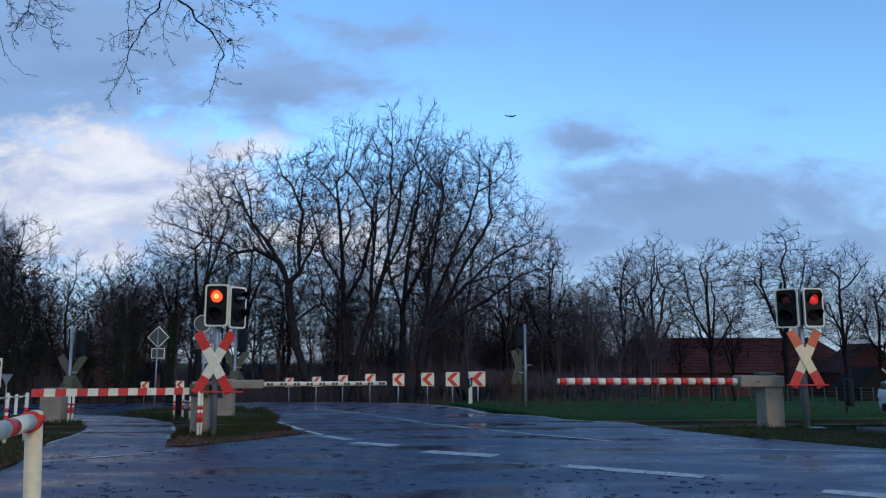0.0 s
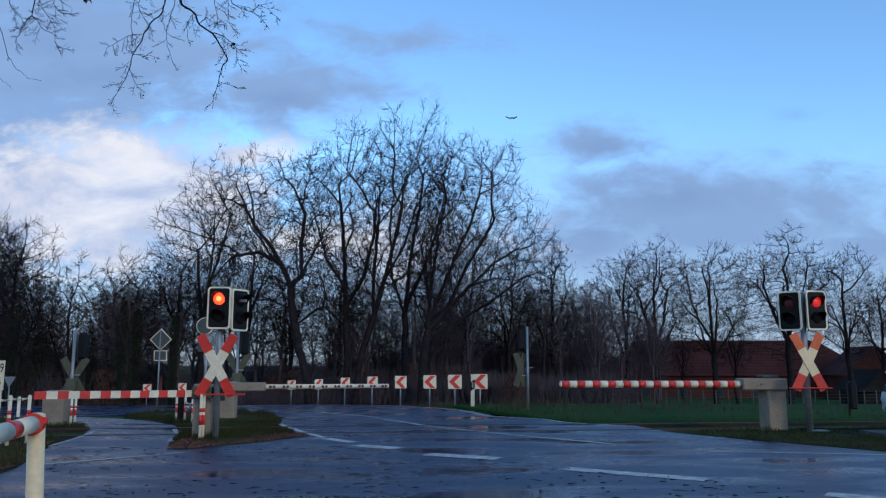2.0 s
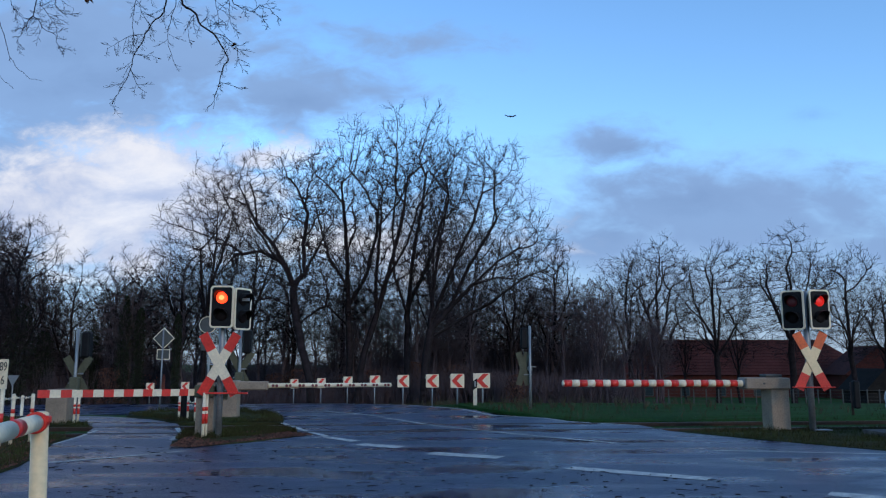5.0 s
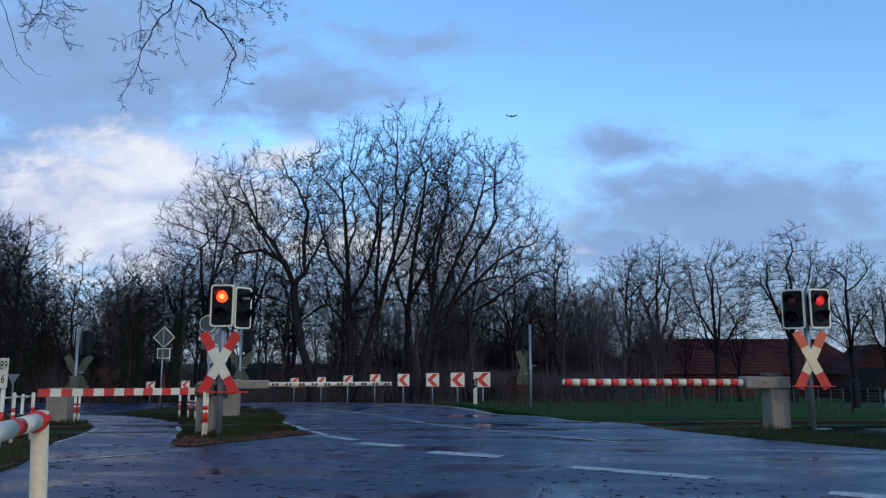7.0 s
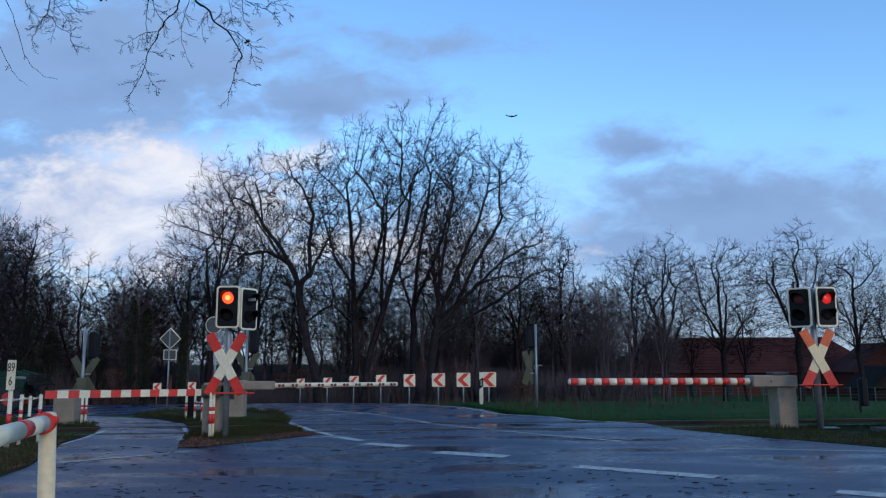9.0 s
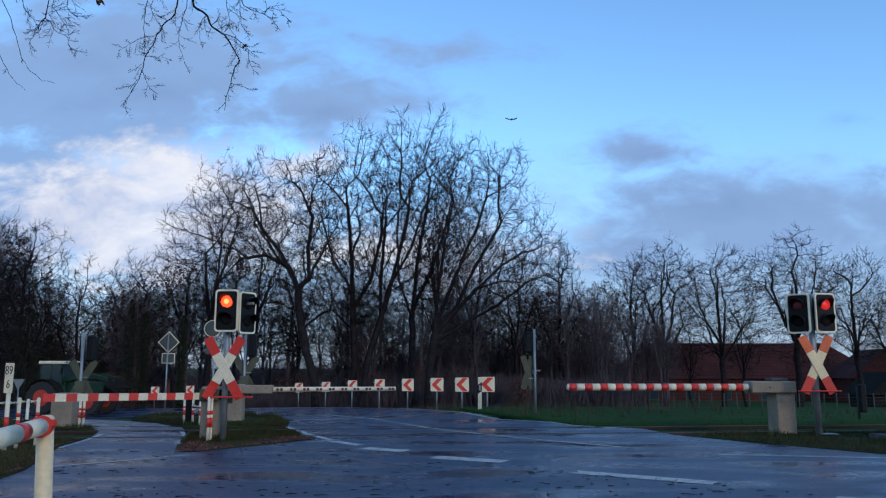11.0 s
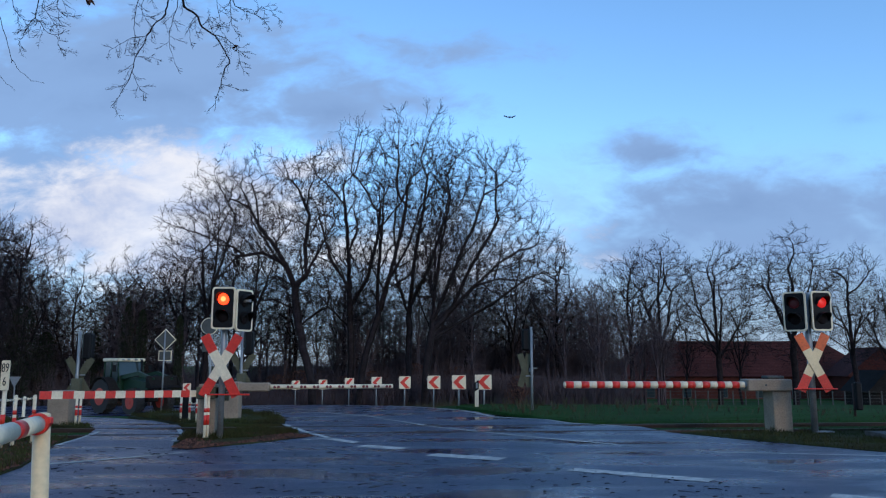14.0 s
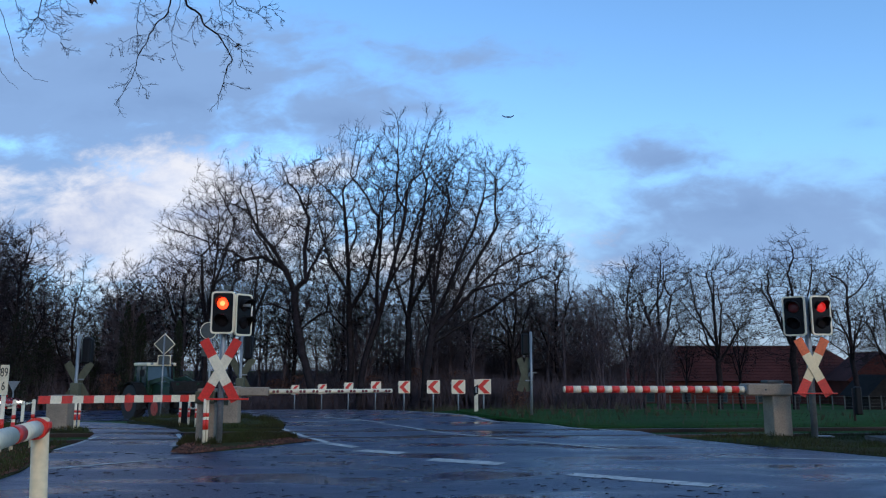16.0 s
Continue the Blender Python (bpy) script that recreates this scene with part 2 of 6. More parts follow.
def build_bend():
    bm = bmesh.new()
    rows = []
    n = len(BEND)
    for k in range((n - 1) * 4 + 1):
        i = min(n - 2, k // 4)
        u = k / 4 - i
        o = Vector(BEND[i][0]).lerp(Vector(BEND[i + 1][0]), u)
        q = Vector(BEND[i][1]).lerp(Vector(BEND[i + 1][1]), u)
        row = [o + Vector((0, 0, -0.6))] + [o.lerp(q, s / 6) for s in range(7)] + [q + Vector((0, 0, -0.6))]
        rows.append([bm.verts.new(v) for v in row])
    for a, b in zip(rows, rows[1:]):
        for i in range(len(a) - 1):
            bm.faces.new((a[i], a[i + 1], b[i + 1], b[i]))
    bmesh.ops.recalc_face_normals(bm, faces=bm.faces)
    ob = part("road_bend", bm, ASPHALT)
    return tagged(ob, "wet asphalt road bending away downhill past the curve signs", "road", kind="structure")


bend = build_bend()


def stripe(pts, width, parent=None, lift=0.005):
    """A painted band along a line on the road."""
    bm = bmesh.new()
    left, right = [], []
    pts = [Vector((*p, 0.0)) if len(p) == 2 else Vector(p) for p in pts]
    for i, p in enumerate(pts):
        d = (pts[min(len(pts) - 1, i + 1)] - pts[max(0, i - 1)]).normalized()
        nrm = Vector((-d.y, d.x, 0)) * width / 2
        left.append(bm.verts.new((p.x + nrm.x, p.y + nrm.y, p.z + lift)))
        right.append(bm.verts.new((p.x - nrm.x, p.y - nrm.y, p.z + lift)))
    for i in range(len(pts) - 1):
        bm.faces.new((right[i], right[i + 1], left[i + 1], left[i]))
    return part("road_marking", bm, LINE, parent or road)


def along(s, inset=0.0):
    """The line at a share s of the width of the bend."""
    pts = []
    for o, q in BEND:
        pts.append(Vector(o).lerp(Vector(q), s))
    return pts


for pts, w in ((((-1.32, 11.72), (-0.66, 11.32)), 0.3), (((-0.25, 10.6), (0.68, 10.12)), 0.32), (((1.4, 9.17), (2.75, 8.32)), 0.26), (((3.55, 7.42), (4.9, 6.5)), 0.26),
               (((-1.95, 12.79), (-1.42, 12.15)), 0.2),
               (((-4.85, 9.5), (-4.2, 10.15), (-3.6, 10.8)), 0.1),
               (((-1.45, 17.34), (-1.01, 16.66), (-0.25, 15.17), (0.76, 13.93), (1.68, 12.88), (2.55, 11.98)), 0.1),
               (((3.69, 10.97), (4.8, 10.8), (5.94, 10.58), (8.8, 9.2)), 0.1),
               (((3.72, 15.3), (3.1, 15.8), (2.5, 16.3), (2.12, 17.3)), 0.1),
               (((-3.61, 16.5), (-3.13, 15.31), (-2.51, 13.93), (-2.0, 12.98)), 0.11),
               (((-2.35, 12.6), (-2.14, 12.74), (-1.97, 12.93)), 0.09),
               (((-4.34, 12.33), (-4.54, 13.39), (-5.02, 14.53)), 0.08),
               (((-5.84, 11.66), (-6.01, 12.79), (-6.28, 14.05)), 0.07)):
    stripe(pts, w)
stripe(along(0.03)[:8], 0.11, bend)


def on_bend(pts):
    """Lays points down on the surface of the bend."""
    inv = []
    dg = bpy.context.evaluated_depsgraph_get()
    for x, y in pts:
        hit, place, *_ = bend.evaluated_get(dg).ray_cast((x, y, 5), (0, 0, -1))
        inv.append((x, y, place.z if hit else 0.0))
    return inv


stripe(on_bend([(-1.47, 17.6, -0.02)[:2], (-2.13, 19.0, -0.03)[:2], (-3.32, 21.0, -0.09)[:2], (-4.92, 24.0, -0.21)[:2], (-6.71, 27.0, -0.32)[:2], (-8.76, 30.0, -0.47)[:2]]), 0.12, bend, 0.012)
stripe(on_bend([(-2.13, 19.0, -0.03)[:2], (-2.97, 18.4, -0.05)[:2], (-3.65, 17.8, -0.06)[:2]]), 0.11, bend, 0.012)


# ---- railway ----
RAIL_Y0, RAIL_S = 14.05, 0.125


def rail_line(off):
    return [(-40, RAIL_Y0 - 40 * RAIL_S + off), (40, RAIL_Y0 + 40 * RAIL_S + off)]


def build_rails():
    for off in (0.0, 1.45):
        t = thing("rail", pose(0, 0, 0), "rusty brown steel rail with a worn bright top", "railway track", "pair of rails")
        p = [Vector((x, y, 0)) for x, y in rail_line(off)]
        d = (p[1] - p[0]).normalized()
        q = Matrix.Rotation(math.atan2(d.y, d.x), 4, "Z")
        mid = (p[0] + p[1]) / 2
        ln = (p[1] - p[0]).length
        # the rail stands above the ballast beside the road and is flush in the asphalt
        for name, size, z in (("rail_head", (ln, 0.07, 0.04), -0.014), ("rail_web", (ln, 0.02, 0.09), -0.08), ("rail_foot", (ln, 0.14, 0.02), -0.135)):
            part(name, box(size, mid + Vector((0, 0, z)), 0, q), RUST, t)
        part("flange_groove", box((ln * 0.16, 0.07, 0.01), mid + d * 0.0 + Vector((0, 0.08, 0.001)), 0, q), BLACK, t)


build_rails()


def build_sleepers():
    me = None
    for k in range(44):
        x = -16 + k * 0.66
        if -6.9 < x < 4.3:
            continue
        y = RAIL_Y0 + RAIL_S * x + 0.72
        if me is None:
            bm = box((0.24, 2.4, 0.12), (0, 0, 0), 0.012)
            me = bpy.data.meshes.new("sleeper")
            bm.to_mesh(me)
            bm.free()
            me.materials.append(SHED)
        s = new("sleeper", me)
        s.matrix_basis = pose(x, y, -0.19, 0, 0, 7.1)
        tagged(s, "dark wooden railway sleeper in brown ballast", "railway sleeper", "sleepers under the rails")


build_sleepers()


def scatter_lumps(name, region, n, size, material, seed, label, category, z=0.0):
    """Loose small lumps over a region given as a function that returns a point."""
    rng = random.Random(seed)
    verts, faces = [], []
    for _ in range(n):
        x, y, h = region(rng)
        s = size * rng.uniform(0.5, 1.3)
        b = len(verts)
        a0 = rng.uniform(0, 6.28)
        for k in range(3):
            a = a0 + k * 2.1
            verts.append((x + s * math.cos(a), y + s * math.sin(a), h + z))
        verts.append((x + rng.uniform(-s, s) * 0.3, y, h + z + s * rng.uniform(0.5, 0.9)))
        faces += [(b, b + 1, b + 3), (b + 1, b + 2, b + 3), (b + 2, b, b + 3)]
    me = bpy.data.meshes.new(name)
    me.from_pydata(verts, [], faces)
    me.materials.append(material)
    return tagged(new(name, me), label, category, kind="stuff")


def ballast_spot(rng):
    while True:
        x = rng.uniform(-14, 13)
        y = RAIL_Y0 + RAIL_S * x + rng.uniform(-0.7, 2.2)
        if not (-6.9 < x < 4.4):
            return x, y, -0.07


scatter_lumps("ballast", ballast_spot, 5000, 0.045, BALLAST, 3, "dark brown crushed stone between the rails", "ballast", z=-0.03)


# ---- verges ----
def mound(name, outline, height, label, material, seed):
    """A low grassy bank with an uneven top."""
    bm = slab(outline, -0.06, 0.0)
    top = max(bm.faces, key=lambda f: f.calc_center_median().z + (10 if len(f.verts) > 4 else 0))
    ins = bmesh.ops.inset_region(bm, faces=[top], thickness=0.22)
    cen = top.calc_center_median()
    bmesh.ops.poke(bm, faces=[top])
    for _ in range(2):
        bmesh.ops.subdivide_edges(bm, edges=bm.edges[:], cuts=1, use_grid_fill=True)
    rng = random.Random(seed)
    edge = [Vector((*p, 0)) for p in outline]
    for v in bm.verts:
        if v.co.z > -0.01:
            near = 9.0
            for a, b in zip(edge, edge[1:] + edge[:1]):
                ab = b - a
                t = max(0.0, min(1.0, (Vector((v.co.x, v.co.y, 0)) - a).dot(ab) / ab.length_squared))
                near = min(near, (a + ab * t - Vector((v.co.x, v.co.y, 0))).length)
            v.co.z = 0.01 + height * smooth(0.0, 0.5, near) + rng.uniform(-0.01, 0.015)
    return tagged(part(name, bm, material), label, "verge", kind="structure")


def inside(p, poly):
    x, y = p
    hit = False
    for (x1, y1), (x2, y2) in zip(poly, poly[1:] + poly[:1]):
        if (y1 > y) != (y2 > y) and x < (x2 - x1) * (y - y1) / (y2 - y1) + x1:
            hit = not hit
    return hit


ISLAND = [(-2.42, 13.1), (-3.0, 12.02), (-3.68, 11.28), (-4.05, 11.5), (-4.24, 12.1), (-4.34, 13.0), (-3.6, 13.35), (-2.6, 13.6)]
ISLAND_FAR = [(-3.3, 15.75), (-3.5, 16.6), (-3.7, 17.4), (-4.3, 18.4), (-5.0, 19.2), (-6.4, 19.0), (-7.4, 18.0), (-6.4, 16.9), (-5.45, 15.75)]
VERGE_R = [(6.24, 10.83), (4.86, 12.74), (4.1, 13.95), (8, 14.35), (14, 15.0), (30, 16.8), (30, 1.2), (14, 6.7), (9.0, 9.4)]
VERGE_FAR = [(3.9, 16.3), (2.7, 16.5), (2.25, 17.5), (1.9, 18.5), (0.9, 20.8), (0.2, 22.8), (1.5, 23.5), (6, 21), (14, 20), (30, 21), (30, 19.8), (14, 17.4), (8, 16.7)]
VERGE_L = [(-5.42, 10.4), (-5.02, 9.2), (-4.72, 7.5), (-4.22, 6.0), (-3.52, 3.0), (-3.22, -8), (-12, -8), (-25, 6), (-25, 10.6), (-8.0, 12.4), (-6.08, 12.65), (-5.94, 11.8)]
VERGE_LF = [(-6.65, 14.7), (-7.72, 16.0), (-9.2, 16.8), (-11, 17.0), (-25, 17.0), (-25, 13.0), (-8.0, 14.75)]
VERGES = ((ISLAND, 0.07, 41), (ISLAND_FAR, 0.06, 42), (VERGE_R, 0.03, 43), (VERGE_FAR, 0.06, 44), (VERGE_L, 0.05, 45), (VERGE_LF, 0.06, 46))
for outline, hh, sd_ in VERGES:
    mound("verge", outline, hh, "damp winter grass verge with moss and fallen leaves", FIELD if sd_ == 44 else GRASS, sd_)


def blades(name, regions, material, seed, label, tall=(0.03, 0.09), width=0.006):
    """Blades of grass over outlines, each with its height above the ground."""
    rng = random.Random(seed)
    verts, faces = [], []
    for poly, z, n, box_ in regions:
        x0, x1, y0, y1 = box_
        made = 0
        while made < n:
            x, y = rng.uniform(x0, x1), rng.uniform(y0, y1)
            if poly and not inside((x, y), poly):
                continue
            made += 1
            zz = ground_z(x, y) if z is None else z
            h = rng.uniform(*tall) * (0.6 + 0.8 * abs(noise.noise((x * 1.1, y * 1.1, seed))) * 2)
            a = rng.uniform(0, 6.28)
            dx, dy = math.cos(a) * width, math.sin(a) * width
            lx, ly = rng.uniform(-0.5, 0.5) * h, rng.uniform(-0.5, 0.5) * h
            b = len(verts)
            verts += [(x - dx, y - dy, zz), (x + dx, y + dy, zz), (x + lx, y + ly, zz + h)]
            faces.append((b, b + 1, b + 2))
    me = bpy.data.meshes.new(name)
    me.from_pydata(verts, [], faces)
    me.materials.append(material)
    return tagged(new(name, me), label, "grass", kind="stuff")


ISLAND_TOP = [(-2.55, 13.4), (-3.2, 12.35), (-3.75, 11.75), (-4.2, 12.1), (-4.3, 13.0), (-3.6, 13.3)]
blades("grass", [(ISLAND_TOP, 0.04, 14000, (-4.4, -2.4, 11.2, 13.7)), (ISLAND_FAR, 0.03, 13000, (-7.5, -2.7, 15.7, 19.7)), (VERGE_R, 0.0, 36000, (4, 13, 8, 15)), (VERGE_FAR, 0.0, 7000, (0.4, 14, 15.8, 23.5)),
                 (VERGE_L, 0.02, 12000, (-9, -4.5, 8, 12.7)), (VERGE_LF, 0.03, 7000, (-12, -6.5, 13.4, 17))], GRASS, 5, "short damp green grass on the verges", (0.04, 0.11), 0.008)
blades("tall_grass", [(None, None, 600, (1.6, 8, 20, 24)), (None, None, 5000, (-9, 0.5, 43, 47)), (VERGE_FAR, 0.0, 650, (1.0, 14, 15.8, 23.5))], DRYGRASS, 6, "tufts of dry brown grass and weeds", (0.12, 0.4), 0.008)


def leaf_spot(rng):
    while True:
        x, y = rng.uniform(-4.4, -2.3), rng.uniform(11.2, 13.2)
        off = ((x + 3.7) * -1.82 + (y - 11.28) * 1.28) / 2.225
        if -0.06 < off < 0.75 * rng.random() ** 1.5 and -3.95 < x:
            return x, y, 0.012 + 0.06 * smooth(0.0, 0.5, off)


def leaf_spot_left(rng):
    while True:
        x, y = rng.uniform(-6.5, -4.2), rng.uniform(6.0, 12.0)
        if inside((x, y), VERGE_L):
            return x, y, 0.03


scatter_lumps("fallen_leaves", leaf_spot, 3600, 0.034, BROWNLEAF, 8, "reddish brown dead leaves on the traffic island", "leaves")
scatter_lumps("fallen_leaves", leaf_spot_left, 2600, 0.03, BROWNLEAF, 9, "reddish brown dead leaves along the path edge", "leaves")


def build_twigs():
    rng = random.Random(21)
    bm = bmesh.new()
    for _ in range(560):
        y = rng.uniform(6.2, 11.5)
        x = rng.uniform(-4.4, 4.2) * y / 8.5
        if y > 10.4 - 0.8 * x or not inside((x, y), ROAD) or not inside((x + 0.15, y), ROAD):
            continue
        a = rng.gauss(0.0, 0.35)
        ln = rng.choice((0.03, 0.04, 0.05, 0.06, 0.08, 0.14)) * rng.uniform(0.6, 1.2)
        r = rng.uniform(0.002, 0.006)
        d = Vector((math.cos(a), math.sin(a), 0)) * ln
        p = Vector((x, y, 0.002 + r))
        m = p + d * 0.5 + Vector((0, rng.uniform(-0.02, 0.02), 0.003))
        tube(p, m, r, r * 0.9, 4, bm)
        tube(m, p + d, r * 0.9, r * 0.5, 4, bm)
    ob = part("fallen_twigs", bm, TWIG)
    tagged(ob, "small broken twigs lying on the wet asphalt", "twigs", kind="stuff")


build_twigs()


# ---- level-crossing furniture ----
LITLENS = mat("lit_red_lens", (1.0, 0.04, 0.01), 0.3, var=0.35, scale=30, fine=90, bump=0.3, emit=3.2)
COREGLOW = mat("lamp_core", (1.0, 0.20, 0.06), 0.3, var=0.4, scale=60, fine=120, bump=0.0, emit=2.6)
DIMLENS = mat("lit_red_lens_side", (0.8, 0.02, 0.015), 0.35, var=0.3, emit=0.4)
FAINTLENS = mat("faint_red_lens", (0.10, 0.01, 0.01), 0.4, var=0.1, emit=0.02)
DARKLENS = mat("dark_lens", (0.010, 0.007, 0.007), 0.7, var=0.2, spec=0.1)


def signal_head(parent, at, turn, lit, label=""):
    """Black two-lamp signal head with a white-edged backing board."""
    hx, hz = 0.39, 0.70
    h = part("signal_head", plate(rounded(hx - 0.05, hz - 0.05, 0.04), -0.02, 0.022), BLACK, parent, label)
    h.matrix_basis = Matrix.Translation(at) @ pose(0, 0, 0, 0, 0, turn)
    bm = bmesh.new()
    o, i = rounded(hx, hz, 0.06), rounded(hx - 0.055, hz - 0.055, 0.04)
    rings = [[bm.verts.new((x, y, z)) for x, z in pts] for pts, y in ((o, -0.024), (i, -0.024), (i, 0.012), (o, 0.012))]
    for a, b in zip(rings, rings[1:] + rings[:1]):
        for k in range(len(a)):
            j = (k + 1) % len(a)
            bm.faces.new((a[k], a[j], b[j], b[k]))
    bmesh.ops.recalc_face_normals(bm, faces=bm.faces)
    part("white_border", bm, WHITE, h)
    part("lamp_housing", box((0.27, 0.16, 0.58), (0, 0.1, 0), 0.03), BLACK, h)
    for z, m in ((0.15, lit), (-0.14, DARKLENS)):
        bm = bmesh.new()
        bmesh.ops.create_uvsphere(bm, u_segments=18, v_segments=10, radius=0.098, matrix=Matrix.Translation((0, -0.02, z)) @ Matrix.Diagonal((1, 0.35, 1, 1)))
        for f in bm.faces:
            f.smooth = True
        part("lens", bm, m, h)
        if m is LITLENS:
            part("lamp_core", tube((0, -0.058, z), (0, -0.05, z), 0.036, 0.045, 12), COREGLOW, h)
        bm = bmesh.new()
        n = 14
        inner, outer = [], []
        for i in range(n + 1):
            a = radians(-20 + 220 * i / n)
            reach = 0.06 + 0.13 * max(0.0, math.sin(a))
            for r, lst in ((0.108, inner), (0.116, outer)):
                lst.append((bm.verts.new((r * math.cos(a), -0.02, z + r * math.sin(a))), bm.verts.new((r * math.cos(a), -0.02 - reach, z + r * math.sin(a) * 0.97))))
        for i in range(n):
            for lst in (inner, outer):
                bm.faces.new((lst[i][0], lst[i + 1][0], lst[i + 1][1], lst[i][1]))
            bm.faces.new((inner[i][1], inner[i + 1][1], outer[i + 1][1], outer[i][1]))
        part("hood", bm, BLACK, h)
    return h


def cross(parent, z, y, half, red_top, red_low, back=False, dx=0.0):
    """A St Andrew's cross of two slats with red ends."""
    hx, hz = half
    w = 0.078
    for sx, dy in ((1, 0.0), (-1, -0.016)):
        a, b = Vector((dx - hx * sx, 0, -hz)), Vector((dx + hx * sx, 0, hz))
        d = (b - a).normalized()
        nrm = Vector((-d.z, 0, d.x)) * w
        arm = None
        for t0, t1, m in ((0.27, 0.73, CREAM if red_top is ORANGE else WHITE), (0, 0.27, red_low), (0.73, 1, red_top)):
            m = GREENBACK if back else m
            p0, p1 = a.lerp(b, t0), a.lerp(b, t1)
            pts = [(p0.x - nrm.x, z + p0.z - nrm.z), (p1.x - nrm.x, z + p1.z - nrm.z), (p1.x + nrm.x, z + p1.z + nrm.z), (p0.x + nrm.x, z + p0.z + nrm.z)]
            ob = part("cross_arm" if arm is None else "cross_end", plate(pts, y + dy - 0.006, y + dy + 0.006), m, arm or parent)
            arm = arm or ob
    part("cross_bracket", box((0.12, 0.05, 0.1), (0, y + 0.035, z), 0.01), STEEL, parent)


NEAR = 0.94
sig = thing("crossing_signal", pose(-3.76 * NEAR, 12.85 * NEAR, 1.2 - 1.15 * NEAR) @ Matrix.Scale(NEAR, 4), "steel signal post with lit red lamp and red-white St Andrew's cross", "railway signal")
part("post", tube((0, 0, -0.2), (0, 0, 2.43), 0.052, n=16), STEEL, sig)
part("post_cap", tube((0, 0, 2.43), (0, 0, 2.47), 0.06, 0.03, n=16), STEEL, sig)
part("bracket", box((0.5, 0.05, 0.05), (0.18, 0.0, 2.2), 0.008), STEEL, sig)
signal_head(sig, (0.015, -0.14, 2.07), 0, LITLENS, "black signal head with glowing red upper lamp")
signal_head(sig, (0.30, 0.05, 2.045), 62, DARKLENS)
cross(sig, 1.125, -0.11, (0.28, 0.495), RED, RED)
part("number_plate", box((0.12, 0.012, 0.07), (0.06, -0.1, 2.49), 0.004), GREYBACK, sig)
part("guard_bar", box((0.75, 0.05, 0.025), (0.12, -0.14, 0.66), 0.004), RED, sig, "thin red bar below the cross")

sig = thing("crossing_signal", pose(6.4, 13.8, 0.07), "steel signal post with two heads and orange-white St Andrew's cross", "railway signal")
part("post", tube((0, 0, -0.08), (0, 0, 2.42), 0.055, n=16), STEEL, sig)
part("bracket", box((0.5, 0.05, 0.06), (-0.05, 0.0, 2.3), 0.008), STEEL, sig)
part("foot_plate", box((0.3, 0.2, 0.02), (0.15, 0, -0.02), 0.004), STEEL, sig)
signal_head(sig, (-0.26, -0.1, 2.07), -42, FAINTLENS)
signal_head(sig, (0.19, -0.13, 2.08), 10, DIMLENS, "black signal head with a dull red upper lamp")
# upper ends orange, lower ends red, cream between
cross(sig, 1.175, -0.11, (0.245, 0.49), ORANGE, RED)
part("guard_bar", box((0.74, 0.05, 0.02), (0.0, -0.14, 0.72), 0.004), RED, sig, "thin red bar below the cross")


def striped_arm(p0, p1, r, period, parent, flat=False, first_red=False, r1=None):
    """A barrier arm built of alternating red and white sleeves."""
    p0, p1 = Vector(p0), Vector(p1)
    r1 = r if r1 is None else r1
    n = round((p1 - p0).length / (period / 2))
    d = (p1 - p0).normalized()
    q = d.to_track_quat("X", "Z").to_matrix().to_4x4()
    for i in range(n):
        a, b = p0.lerp(p1, i / n), p0.lerp(p1, (i + 1) / n)
        m = RED if (i % 2 == 0) == first_red else WHITE
        ra = r + (r1 - r) * (i + 0.5) / n
        if flat:
            bm = box(((b - a).length, 0.035, 2 * ra), (a + b) / 2, 0.0, q)
        else:
            bm = tube(a, b, r + (r1 - r) * i / n, r + (r1 - r) * (i + 1) / n, n=16)
        part("barrier_stripe", bm, m, parent)
    return d, q


def end_cap(p, d, r, parent, m):
    part("end_cap", tube(p, Vector(p) + d * 0.025, r, r * 0.6, n=14), m, parent)


bar = thing("road_barrier", pose(6.02, 14.25, 0.05), "lowered red-and-white barrier on a weathered grey drive box", "level crossing barrier")
b_ = part("drive_box", box((0.37, 0.32, 0.90), (-0.02, 0.1, 0.30), 0.015, Matrix.Rotation(radians(12), 4, "Z")), CONCRETE, bar)
part("box_lid", box((0.3, 0.3, 0.05), (-0.08, 0.1, 0.93), 0.01), GREYBACK, bar, "grey metal lid")
part("arm_housing", box((0.80, 0.42, 0.21), (-0.22, 0.08, 0.79), 0.02), CONCRETE, bar)
part("bolt", tube((-0.3, -0.12, 0.79), (-0.3, -0.145, 0.79), 0.018, n=10), GREYBACK, bar)
part("arm_clamp", tube((-0.55, 0.02, 0.79), (-0.66, 0, 0.79), 0.075, n=14), STEEL, bar)
dd, _ = striped_arm((-0.62, 0, 0.79), (-3.98, -0.52, 0.80), 0.062, 0.28, bar, first_red=False)
end_cap((-3.98, -0.52, 0.80), dd, 0.062, bar, WHITE)

bar = thing("path_barrier", pose(-3.98 * NEAR, 12.95 * NEAR, 1.2 - 1.15 * NEAR) @ Matrix.Scale(NEAR, 4), "lowered red-and-white board barrier across the cycle path", "level crossing barrier")
part("drive_box", box((0.30, 0.26, 0.98), (-0.05, 0.12, 0.33), 0.012), CONCRETE, bar)
part("arm_housing", box((0.32, 0.26, 0.2), (-0.06, 0.06, 0.68), 0.015), GREENBACK, bar)
part("counter_plate", box((0.14, 0.03, 0.22), (0.27, -0.06, 0.66), 0.01), GREENBACK, bar)
for x in (0.24, 0.3):
    part("bolt", tube((x, -0.075, 0.7), (x, -0.09, 0.7), 0.014, n=8), STEEL, bar)
